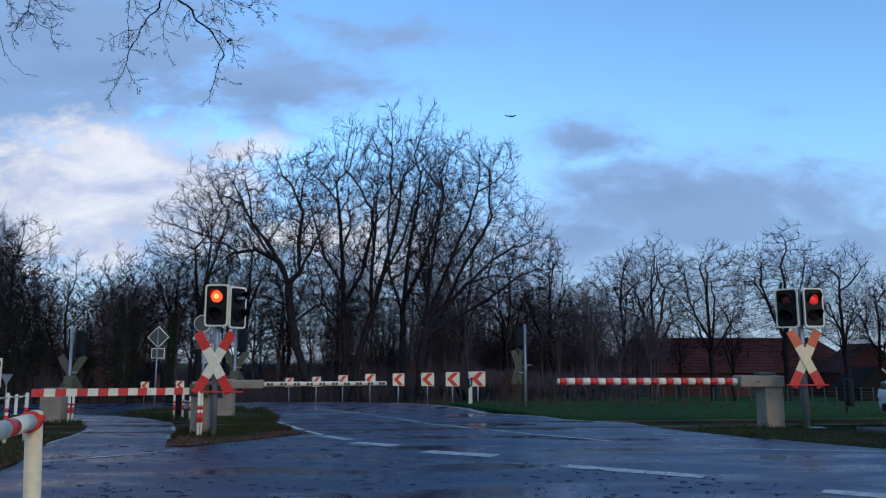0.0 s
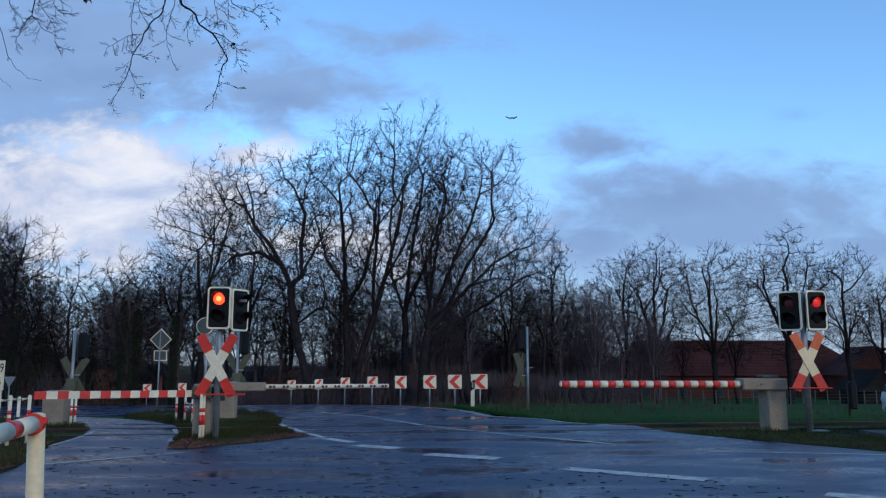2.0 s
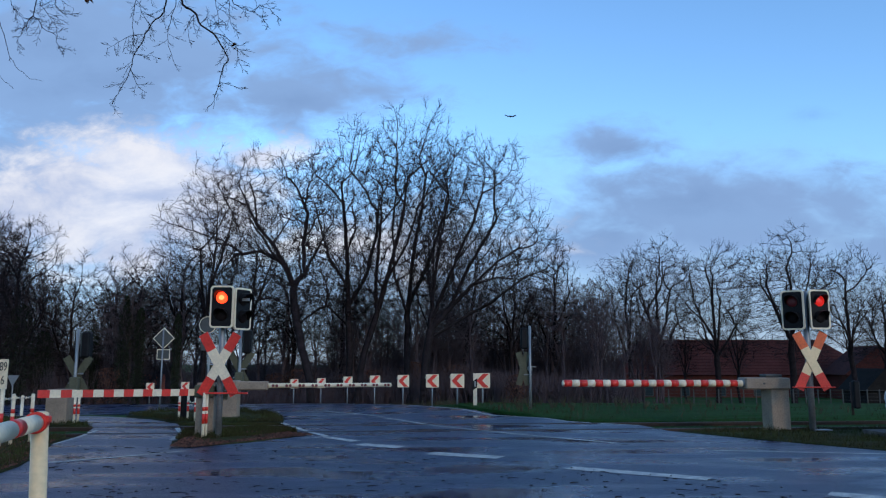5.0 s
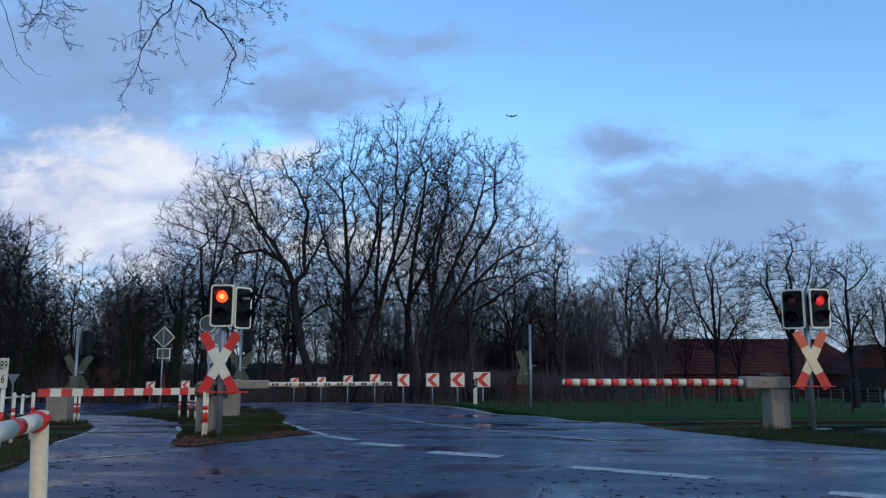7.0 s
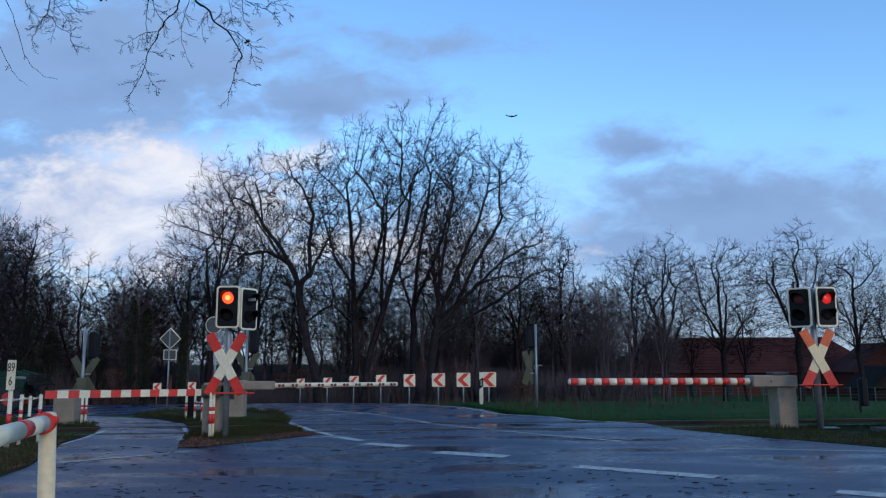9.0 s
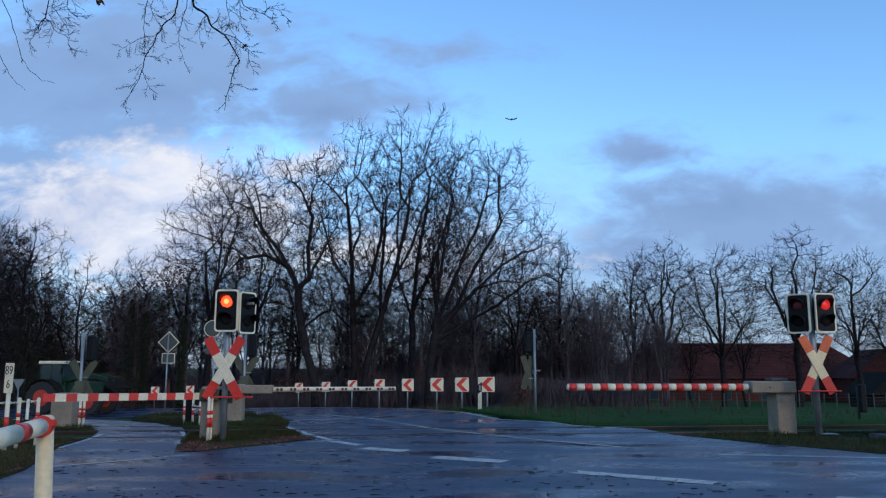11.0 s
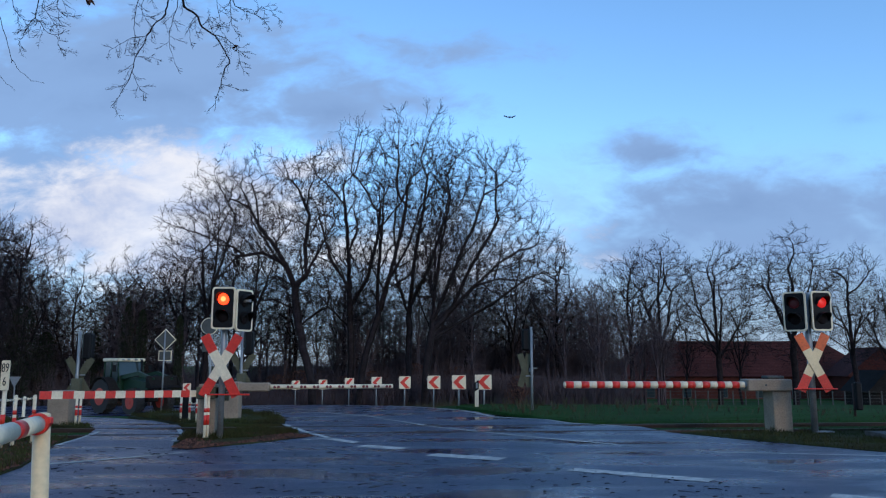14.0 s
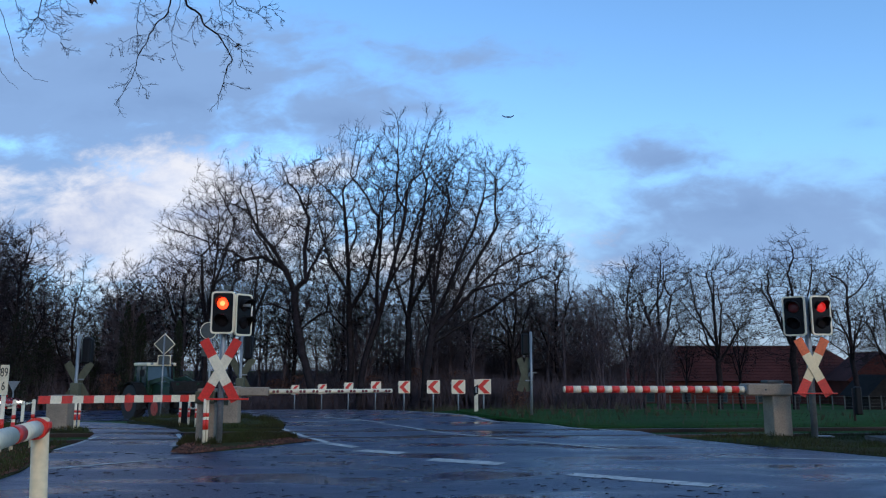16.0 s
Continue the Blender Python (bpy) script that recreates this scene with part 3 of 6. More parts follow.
tip = Vector((-5.8, 11.0, 0.76)) - Vector((-3.98, 12.95, 0.05))
dd, qq = striped_arm((-0.2, -0.02, 0.665), tip, 0.055, 0.325, bar, True, first_red=False)

bar = thing("far_barrier", pose(-4.62, 16.6, 0), "white barrier arm with dark red reflectors seen from behind", "level crossing barrier")
part("drive_box", box((0.34, 0.3, 0.86), (0, 0, 0.4), 0.02), CONCRETE, bar)
part("arm_housing", box((0.86, 0.2, 0.18), (0.36, 0, 0.72), 0.02), CONCRETE, bar)
p0, p1 = Vector((0.78, 0, 0.72)), Vector((-1.35, 18.4, 0.69)) - Vector((-4.62, 16.6, 0))
arm = part("arm", tube(p0, p1, 0.052, 0.048, n=12), WHITE, bar)
for k in range(20):
    u = 0.03 + 0.94 * (k // 2 + 0.28 * (k % 2)) / 9.3
    p = p0.lerp(p1, u) + Vector((0.03, -0.043, 0))
    part("reflector", tube(p, p + Vector((0.012, -0.018, 0)), 0.03, n=10), REFLECTOR, arm)

bar = thing("far_path_barrier", pose(-7.66, 15.4, -0.02), "weathered grey barrier drive box on the verge", "level crossing barrier")
part("drive_box", box((0.42, 0.35, 0.72), (0, 0, 0.34), 0.02), CONCRETE, bar)
part("lock", tube((-0.1, -0.17, 0.62), (-0.1, -0.19, 0.62), 0.02, n=8), STEEL, bar)


def far_signal(x, y, top, zc, half, head_side, shift=0.0, box_on=True):
    """A signal for the other direction, seen from behind."""
    sig = thing("far_signal", pose(x, y, 0), "grey signal post, mossy back of a St Andrew's cross", "railway signal", "far side signals")
    part("post", tube((0, 0, -0.4), (0, 0, top), 0.032, n=12), STEEL, sig)
    if box_on:
        part("equipment_box", box((0.19, 0.16, 0.3), (0.0, 0.0, zc - 0.17), 0.02), GREENBACK, sig)
    cross(sig, zc, 0.09, half, RED, RED, back=True, dx=shift)
    part("signal_head", box((0.2, 0.22, 0.56), (head_side * 0.13, 0.14, top - 0.32), 0.04), BLACK, sig)
    for s in (-1, 1):
        part("bracket", box((0.2, 0.03, 0.03), (s * 0.05, 0.03, zc - 0.05 + 0.1 * s), 0.004), STEEL, sig)


far_signal(-7.83, 16.3, 1.9, 0.92, (0.25, 0.40), 1)
far_signal(-4.83, 18.0, 2.01, 1.01, (0.25, 0.43), 1)
far_signal(2.12, 20.0, 2.16, 1.06, (0.12, 0.42), -1, -0.17, False)


def chevron_sign(x, y, base, top, size, turn):
    sg = thing("chevron_sign", pose(x, y, base, 0, 0, turn), "square white curve sign with a red chevron on a thin post", "road sign", "chevron signs along the bend")
    h = top - base
    part("post", tube((0, 0.03, -0.5), (0, 0.03, h), 0.025, n=8), STEEL, sg)
    panel = part("panel", plate(rounded(size, size, 0.03, 2), -0.01, 0.01), WHITE, sg)
    panel.location.z = h - size / 2
    s = size / 2
    part("chevron", plate([(-0.86 * s, 0), (0.06 * s, 0.92 * s), (0.84 * s, 0.92 * s), (-0.1 * s, 0), (0.84 * s, -0.92 * s), (0.06 * s, -0.92 * s)], -0.016, -0.011), RED, panel)
    part("bracket", box((0.12, 0.03, 0.06), (-0.2, 0.05, h - 0.12), 0.005), STEEL, sg)


for px_x, y, base, top, turn in ((1.09, 24.3, -0.07, 0.89, 4), (0.32, 25.8, -0.11, 0.85, 8), (-0.54, 27.4, -0.17, 0.81, 12), (-1.69, 29.6, -0.26, 0.75, 22),
                                (-2.99, 32.0, -0.4, 0.69, 32), (-4.43, 34.5, -0.55, 0.6, 38), (-6.01, 37.0, -0.68, 0.48, 42), (-7.79, 39.5, -0.81, 0.38, 44),
                                (-14.35, 42.5, -0.99, 0.16, 44), (-16.65, 43.5, -1.04, 0.08, 44)):
    chevron_sign(px_x, y, base, top, 0.46, turn)

gp = thing("guide_post", pose(0.77, 21.9, -0.05), "white roadside guide post with a black band and reflector", "guide post")
part("body", plate([(-0.055, -0.3), (0.055, -0.3), (0.05, 0.92), (-0.02, 0.97), (-0.05, 0.97)], -0.04, 0.04), WHITE, gp)
part("black_band", plate([(-0.058, 0.5), (0.056, 0.58), (0.055, 0.83), (-0.057, 0.75)], -0.046, 0.046), BLACK, gp)
part("reflector", box((0.05, 0.01, 0.16), (0, -0.05, 0.67), 0.004), STEEL, gp)


def banded_post(x, y, base, top, r=0.03, dark=False):
    p = thing("barrier_post", pose(x, y, base), "slim white post with red bands beside the crossing", "post", "red-white crossing posts")
    h = top - base
    part("shaft", tube((0, 0, -0.1), (0, 0, h), r, n=10), WHITE, p)
    for a, b in ((0.38, 0.58), (0.64, 0.72)) if not dark else ((0.3, 0.5),):
        part("band", tube((0, 0, h * a), (0, 0, h * b), r + 0.002, n=10), BLACK if dark else RED, p)
    part("cap", tube((0, 0, h), (0, 0, h + 0.012), r, r * 0.5, n=10), WHITE, p)


for x, y, base, top, r in ((-7.27, 15.2, 0.0, 0.55, 0.024), (-7.24, 15.3, 0.0, 0.54, 0.024), (-5.57, 16.2, 0.0, 0.54, 0.023), (-5.39, 16.2, 0.0, 0.54, 0.023), (-5.14, 15.9, 0.0, 0.55, 0.023),
                           (-3.73, 11.94, 0.0, 0.74, 0.022), (-3.70, 11.985, 0.0, 0.74, 0.022)):
    banded_post(x, y, base, top, r)
bl = thing("black_bollard", pose(-5.54, 16.4, 0.0), "short black square post between red-white posts", "post")
part("shaft", box((0.13, 0.13, 0.62), (0, 0, 0.28), 0.01), BLACK, bl)
part("cap", box((0.15, 0.15, 0.03), (0, 0, 0.6), 0.008), BLACK, bl)

# hectometre board and chained posts beside the path
LETTER = mat("black_lettering", (0.01, 0.01, 0.012), 0.5, var=0.1, bump=0.0)


def lettering(text, at, size, parent):
    c = bpy.data.curves.new("lettering", "FONT")
    c.body, c.size, c.extrude, c.align_x, c.align_y = text, size, 0.002, "CENTER", "CENTER"
    ob = new("lettering", c)
    dg = bpy.context.evaluated_depsgraph_get()
    me = bpy.data.meshes.new_from_object(ob.evaluated_get(dg))
    bpy.data.objects.remove(ob)
    me.materials.clear()
    me.materials.append(LETTER)
    o = new("lettering", me)
    o.parent = parent
    o.matrix_basis = Matrix.Translation(at) @ pose(0, 0, 0, 90, 0, 0) @ Matrix.Diagonal((0.72, 1.15, 1, 1))
    return o


KX, KY = -6.24, 10.9
km = thing("distance_board", pose(KX, KY, 0), "white railway distance board with black figures on a banded post", "sign")
part("post", tube((0, 0, -0.1), (0, 0, 0.84), 0.03, n=10), WHITE, km)
for a, b in ((0.35, 0.50),):
    part("band", tube((0, 0, a), (0, 0, b), 0.033, n=10), RED, km)
kb = part("board", plate(rounded(0.115, 0.415, 0.01, 2), -0.01, 0.01), WHITE, km)
kb.location = (0.01, -0.04, 1.04)
lettering("89", (0, -0.013, 0.1), 0.15, kb)
lettering("6", (0, -0.013, -0.09), 0.15, kb)
CH = [(-6.3, 11.3, 0.74), (-7.1, 13.0, 0.65), (-6.18, 11.6, 0.73)]
banded_post(CH[0][0], CH[0][1], 0.0, CH[0][2], 0.026)
banded_post(CH[1][0], CH[1][1], 0.0, CH[1][2], 0.026, True)
banded_post(CH[2][0], CH[2][1], 0.0, CH[2][2], 0.026)


def chain(p0, p1, sag, n):
    t = thing("chain", pose(0, 0, 0), "grey-white plastic chain hung between posts", "chain", "chains between posts")
    p0, p1 = Vector(p0), Vector(p1)
    for i in range(n):
        a, b = i / n, (i + 1) / n
        q0 = p0.lerp(p1, a) - Vector((0, 0, sag * 4 * a * (1 - a)))
        q1 = p0.lerp(p1, b) - Vector((0, 0, sag * 4 * b * (1 - b)))
        m = (q0 + q1) / 2
        bm = box(((q1 - q0).length * 1.1, 0.018 if i % 2 else 0.036, 0.036 if i % 2 else 0.018), m, 0.006, (q1 - q0).to_track_quat("X", "Z").to_matrix().to_4x4())
        part("link", bm, WHITE if i % 3 else STEEL, t)


chain((KX - 1.2, 10.3, 0.7), (KX, KY, 0.70), 0.03, 16)
chain((KX, KY, 0.70), (CH[0][0], CH[0][1], 0.69), 0.01, 6)
chain((CH[0][0], CH[0][1], 0.7), (CH[2][0], CH[2][1], 0.7), 0.015, 12)
chain((-5.39, 16.2, 0.42), (-5.14, 15.9, 0.42), 0.03, 7)

# railing close to the camera
rl = thing("foreground_railing", pose(-1.78 + 0.053, 3.4, 0, 0, -2.8, 0), "cream steel post with a red and white striped rail", "railing")
HP = 0.98
part("post", tube((0, 0, -0.1), (0, 0, HP), 0.035, n=24), CREAM, rl)
bm = bmesh.new()
bmesh.ops.create_uvsphere(bm, u_segments=24, v_segments=10, radius=0.035, matrix=Matrix.Translation((0, 0, HP)) @ Matrix.Diagonal((1, 1, 0.35, 1)))
for f in bm.faces:
    f.smooth = True
part("post_cap", bm, CREAM, rl)
r0 = Vector((-0.0, -0.03, HP - 0.035))
r1 = Vector((-1.54, 2.55, 0.94)) - Vector((-1.78, 3.4, 0))
dirn = (r1 - r0).normalized()
r1 = r0 + dirn * 1.6
lens_ = [0.29, 0.13, 0.42, 0.12, 0.42, 0.12]
s0 = 0.03
for i, ln in enumerate(lens_):
    part("rail_stripe", tube(r0 + dirn * s0, r0 + dirn * (s0 + ln), 0.036, n=24), RED if i % 2 else WHITE, rl)
    s0 += ln
part("collar", tube(r0 - dirn * 0.045, r0 + dirn * 0.035, 0.046, n=24), RED, rl, "orange-red clamp ring")
part("clamp_bolt", box((0.05, 0.03, 0.03), r0 + Vector((0.035, 0.0, 0.012)), 0.004), RED, rl)
part("far_post", tube(r0 + dirn * 1.5 - Vector((0, 0, 1.0)), r0 + dirn * 1.5, 0.041, n=16), CREAM, rl)

# back of a priority-road sign at the bend
DS = 32.0
ds = thing("priority_sign", pose(-11.78, DS, -0.83), "back of a diamond road sign with a small plate below", "road sign")
zt = 2.2 - -0.83
part("post", tube((0, -0.1, -0.4), (0, -0.1, zt + 0.4), 0.032, n=10), STEEL, ds)
part("diamond_edge", plate([(-0.45, zt), (0, zt - 0.45), (0.45, zt), (0, zt + 0.45)], -0.05, -0.035), WHITE, ds)
part("diamond_back", plate([(-0.41, zt), (0, zt - 0.41), (0.41, zt), (0, zt + 0.41)], -0.06, -0.047), GREYBACK, ds)
zs = 1.54 - -0.83
part("plate_edge", box((0.54, 0.012, 0.42), (0.02, -0.05, zs), 0.01), WHITE, ds)
part("plate_back", box((0.48, 0.012, 0.36), (0.02, -0.06, zs), 0.01), GREYBACK, ds)

rs = thing("round_sign", pose(-5.32, 17.2, 0.0), "back of a round road sign on a thin post", "road sign")
part("post", tube((0, 0.03, -0.2), (0, 0.03, 2.25), 0.025, n=10), STEEL, rs)
zr = 2.04
part("disc_rim", tube((-0.05, 0.0, zr), (-0.05, 0.012, zr), 0.19, n=28), WHITE, rs)
part("disc_back", tube((-0.05, -0.01, zr), (-0.05, 0.002, zr), 0.175, n=28), GREYBACK, rs)
part("plate_back", box((0.17, 0.012, 0.38), (-0.1, -0.005, 1.66), 0.01), GREYBACK, rs)

ys = thing("yield_sign", pose(-25.24, 45, ground_z(-25.24, 45)), "grey back of a triangular yield sign", "road sign")
yz = 0.17 - ground_z(-25.24, 45)
part("post", tube((0, 0.04, -0.3), (0, 0.04, yz + 0.3), 0.035, n=8), STEEL, ys)
part("panel", plate([(-0.36, yz + 0.3), (0.36, yz + 0.3), (0, yz - 0.34)], -0.012, 0.012), STEEL, ys)

# railway signal mast near the track
ms = thing("track_signal", pose(9.03, 17.5, -0.1), "slim brown post with a black signal box by the track", "railway signal")
part("post", tube((0, 0, -0.2), (0, 0, 0.89), 0.03, n=8), RUST, ms)
part("signal_box", box((0.15, 0.14, 0.62), (0.07, -0.05, 0.62), 0.03), BLACK, ms)


# ---- farm ----
def gable_house(name, at, length, depth, eave, ridge, turn, wall_m, roof_m, label, hip=0.0, windows=0, half=False):
    h = thing(name, pose(*at, 0, 0, turn), label, "house")
    part("wall", box((length, depth, eave + 0.6), (0, 0, eave / 2 - 0.3)), wall_m, h)
    bm = bmesh.new()
    ov = 0.35
    L, D = length / 2 + ov, depth / 2 + ov
    z0 = eave - 0.1
    lo = [bm.verts.new(v) for v in ((-L, -D, z0), (L, -D, z0), (L, D, z0), (-L, D, z0))]
    hi = [bm.verts.new((-L + hip, 0, ridge)), bm.verts.new((L - hip, 0, ridge))]
    for f in ((lo[0], lo[1], hi[1], hi[0]), (lo[2], lo[3], hi[0], hi[1]), (lo[3], lo[0], hi[0]), (lo[1], lo[2], hi[1]), (lo[3], lo[2], lo[1], lo[0])):
        bm.faces.new(f)
    roof = part("roof", bm, roof_m, h)
    n_rows = 12
    for k in range(1, n_rows):
        u = k / n_rows
        p = Vector((0, -D + D * u, z0 + (ridge - z0) * u + 0.02))
        part("tile_course", box((2 * (L - hip * u) - 0.2, 0.06, 0.02), p, 0), roof_m, roof)
    for k in range(windows):
        x = -length / 2 + (k + 0.7) * length / windows
        w = part("window", box((0.9, 0.08, 1.0), (x, -depth / 2 - 0.02, eave * 0.45)), GREYBACK, h)
        part("pane", box((0.76, 0.04, 0.86), (x, -depth / 2 - 0.06, eave * 0.45)), DARKGLASS, w)
    return h


FB = 82.0
fx0, fx1 = 20.09, 43.86
fz = -3.2
barn = gable_house("farmhouse", ((fx0 + fx1) / 2, FB + 6, fz), fx1 - fx0 + 3.0, 11.0, 3.3, 3.88 - fz, 0, BRICK, ROOF, "long red-brick farmhouse under a huge red tile roof", hip=3.6, windows=7)
gable_house("farm_wing", (42.46, 79, fz), 6.5, 6.0, 3.4, 6.2, 82, BRICK, ROOF, "red-brick gabled wing of the farmhouse", windows=2)
shed = gable_house("shed", (35.78, 66, -2.6), 4.2, 2.8, 1.7, 3.4, 88, SHED, SHED, "small black boarded shed with a pale gable edge")
part("barge_board", box((0.08, 1.85, 0.12), (-2.5, -0.85, 2.55), 0, Matrix.Rotation(radians(46), 4, "X")), WHITE, shed)
gable_house("distant_house", (-29.9, 75, -2.6), 4.2, 4.0, 1.2, 2.7, 20, BRICK, ORANGEROOF, "distant brick house with an orange-red roof")
gable_house("distant_house", (-38.76, 72, -2.6), 7.0, 5.0, 2.2, 4.4, -10, GREYBACK, SHED, "distant grey house behind the trees")


def build_fence():
    n = 0
    for k in range(34):
        x = 13.09 + k * 0.98
        y = 60.0 + k * 0.05
        p = thing("fence_post", pose(x, y, ground_z(x, y)), "pale weathered post of a field fence", "fence", "fence along the field")
        part("post", box((0.08, 0.08, 1.15), (0, 0, 0.5), 0.01), GREYBACK, p)
        for z in (0.25, 0.5, 0.75, 1.0):
            part("rail", box((1.0, 0.015, 0.016), (0.49, 0, z), 0), GREYBACK, p)


build_fence()


# ---- trees ----
class Wood:
    """Collects tapering limbs and turns them into one mesh."""

    depth, kids, ratio, thin = 4, (9, 7, 6, 5), (0.42, 0.72), 0.006

    def __init__(self, seed):
        self.rng = random.Random(seed)
        self.segs = []

    def limb(self, pts, r0, r1):
        n = len(pts) - 1
        for i in range(n):
            self.segs.append((pts[i], pts[i + 1], r0 + (r1 - r0) * i / n, r0 + (r1 - r0) * (i + 1) / n))

    def sprout(self, start, way, length, radius, level, env, up=0.25, gnarl=0.2):
        """One limb and, out of it, its side branches down to the twigs."""
        rng = self.rng
        d = way.normalized()
        # keep within the crown: shorten and thin what would grow out of it
        full = length
        while length > 0.12 * full and not env(start + (d + Vector((0, 0, up * 0.35))).normalized() * length):
            length *= 0.8
        length *= rng.uniform(0.85, 1.08)
        radius *= max(0.3, (length / full)) ** 0.6
        radius = max(self.thin, radius)
        steps = (10, 6, 4, 3, 2)[min(level, 4)]
        p = start
        pts = [p]
        for i in range(steps):
            j = Vector((rng.gauss(0, 1), rng.gauss(0, 1), rng.gauss(0, 0.7)))
            d = (d + j * gnarl + Vector((0, 0, up * (0.16 + 0.06 * level)))).normalized()
            p = p + d * (length / steps)
            pts.append(p)
        tip = max(self.thin, radius * (0.1 if level == 0 else 0.2))
        self.limb(pts, radius, tip)
        if level >= self.depth:
            return
        n = max(2, round(self.kids[level] * (0.4 + 0.6 * min(1.0, length / full))))
        low = 0.27 if level == 0 else 0.2
        for k in range(n):
            u = low + (1 - low) * (k + rng.random()) / n
            f = u * (len(pts) - 1)
            i = min(len(pts) - 2, int(f))
            at = pts[i].lerp(pts[i + 1], f - i)
            axis = (pts[i + 1] - pts[i]).normalized()
            side = axis.orthogonal().normalized()
            side.rotate(Matrix.Rotation(rng.uniform(0, 2 * math.pi), 3, axis))
            spread = rng.uniform(0.45, 0.95)
            d2 = axis * math.cos(spread) + side * math.sin(spread)
            if d2.z < 0:
                d2.z *= 0.4
            l2 = full * rng.uniform(*self.ratio) * (1.1 - 0.65 * u)
            r2 = max(self.thin, (radius + (tip - radius) * u) * rng.uniform(0.4, 0.64))
            self.sprout(at, d2, l2, r2, level + 1, env, up, gnarl * 1.08)

    def mesh(self, name, material):
        s = self.segs
        return limbs_mesh(name, material, np.array([x[0] for x in s], float), np.array([x[1] for x in s], float), np.array([x[2] for x in s]), np.array([x[3] for x in s]))


def limbs_mesh(name, material, p0, p1, r0, r1):
    """Tapering round pieces from p0 to p1 in one mesh; thin ones get fewer sides."""
    d = p1 - p0
    d /= np.maximum(np.linalg.norm(d, axis=1), 1e-9)[:, None]
    ref = np.where(np.abs(d[:, 2:3]) > 0.9, [[1.0, 0, 0]], [[0, 0, 1.0]])
    p0 = p0 - d * np.where(r0 > 0.03, r0 * 0.35, 0.0)[:, None]
    u = np.cross(d, ref)
    u /= np.maximum(np.linalg.norm(u, axis=1), 1e-9)[:, None]
    v = np.cross(d, u)
    verts, faces, base = [], [], 0
    for sides, sel in ((9, r0 > 0.08), (5, (r0 <= 0.08) & (r0 > 0.03)), (3, r0 <= 0.03)):
        k = int(sel.sum())
        if not k:
            continue
        a = np.arange(sides) * 2 * math.pi / sides
        off = u[sel][:, None, :] * np.cos(a)[None, :, None] + v[sel][:, None, :] * np.sin(a)[None, :, None]
        ring0 = p0[sel][:, None, :] + off * r0[sel][:, None, None]
        ring1 = p1[sel][:, None, :] + off * r1[sel][:, None, None]
        verts.append(np.concatenate([ring0, ring1], 1).reshape(-1, 3))
        idx = base + np.arange(k)[:, None, None] * (2 * sides)
        i = np.arange(sides)
        q = np.stack([i, (i + 1) % sides, (i + 1) % sides + sides, i + sides], 1)[None]
        faces.append((idx + q).reshape(-1, 4))
        base += k * 2 * sides
    verts, faces = np.concatenate(verts), np.concatenate(faces)
    me = bpy.data.meshes.new(name)
    me.vertices.add(len(verts))
    me.vertices.foreach_set("co", verts.ravel())
    me.loops.add(faces.size)
    me.loops.foreach_set("vertex_index", faces.ravel())
    me.polygons.add(len(faces))
    me.polygons.foreach_set("loop_start", np.arange(len(faces)) * 4)
    me.polygons.foreach_set("use_smooth", np.ones(len(faces), bool))
    me.update(calc_edges=True)
    me.materials.append(material)
    return me


def fill_crown(rng, eggs, n):
    """Points that the twigs reach for, thicker towards the skin of each egg-shaped crown."""
    pts = []
    vol = np.array([e[3] * e[4] * e[5] for e in eggs])
    for e, share in zip(eggs, vol / vol.sum()):
        k = max(20, int(n * share))
        d = rng.normal(size=(k, 3))
        d /= np.linalg.norm(d, axis=1)[:, None]
        lump = 1 + 0.09 * np.sin(d[:, 0] * 5 + e[0]) + 0.08 * np.sin(d[:, 2] * 6 + e[2] * 3) + 0.07 * np.sin((d[:, 0] + d[:, 1]) * 9)
        rad = rng.random(k) ** 0.42 * lump
        p = d * rad[:, None] * np.array(e[3:6]) + np.array(e[:3])
        pts.append(p)
    return np.concatenate(pts)


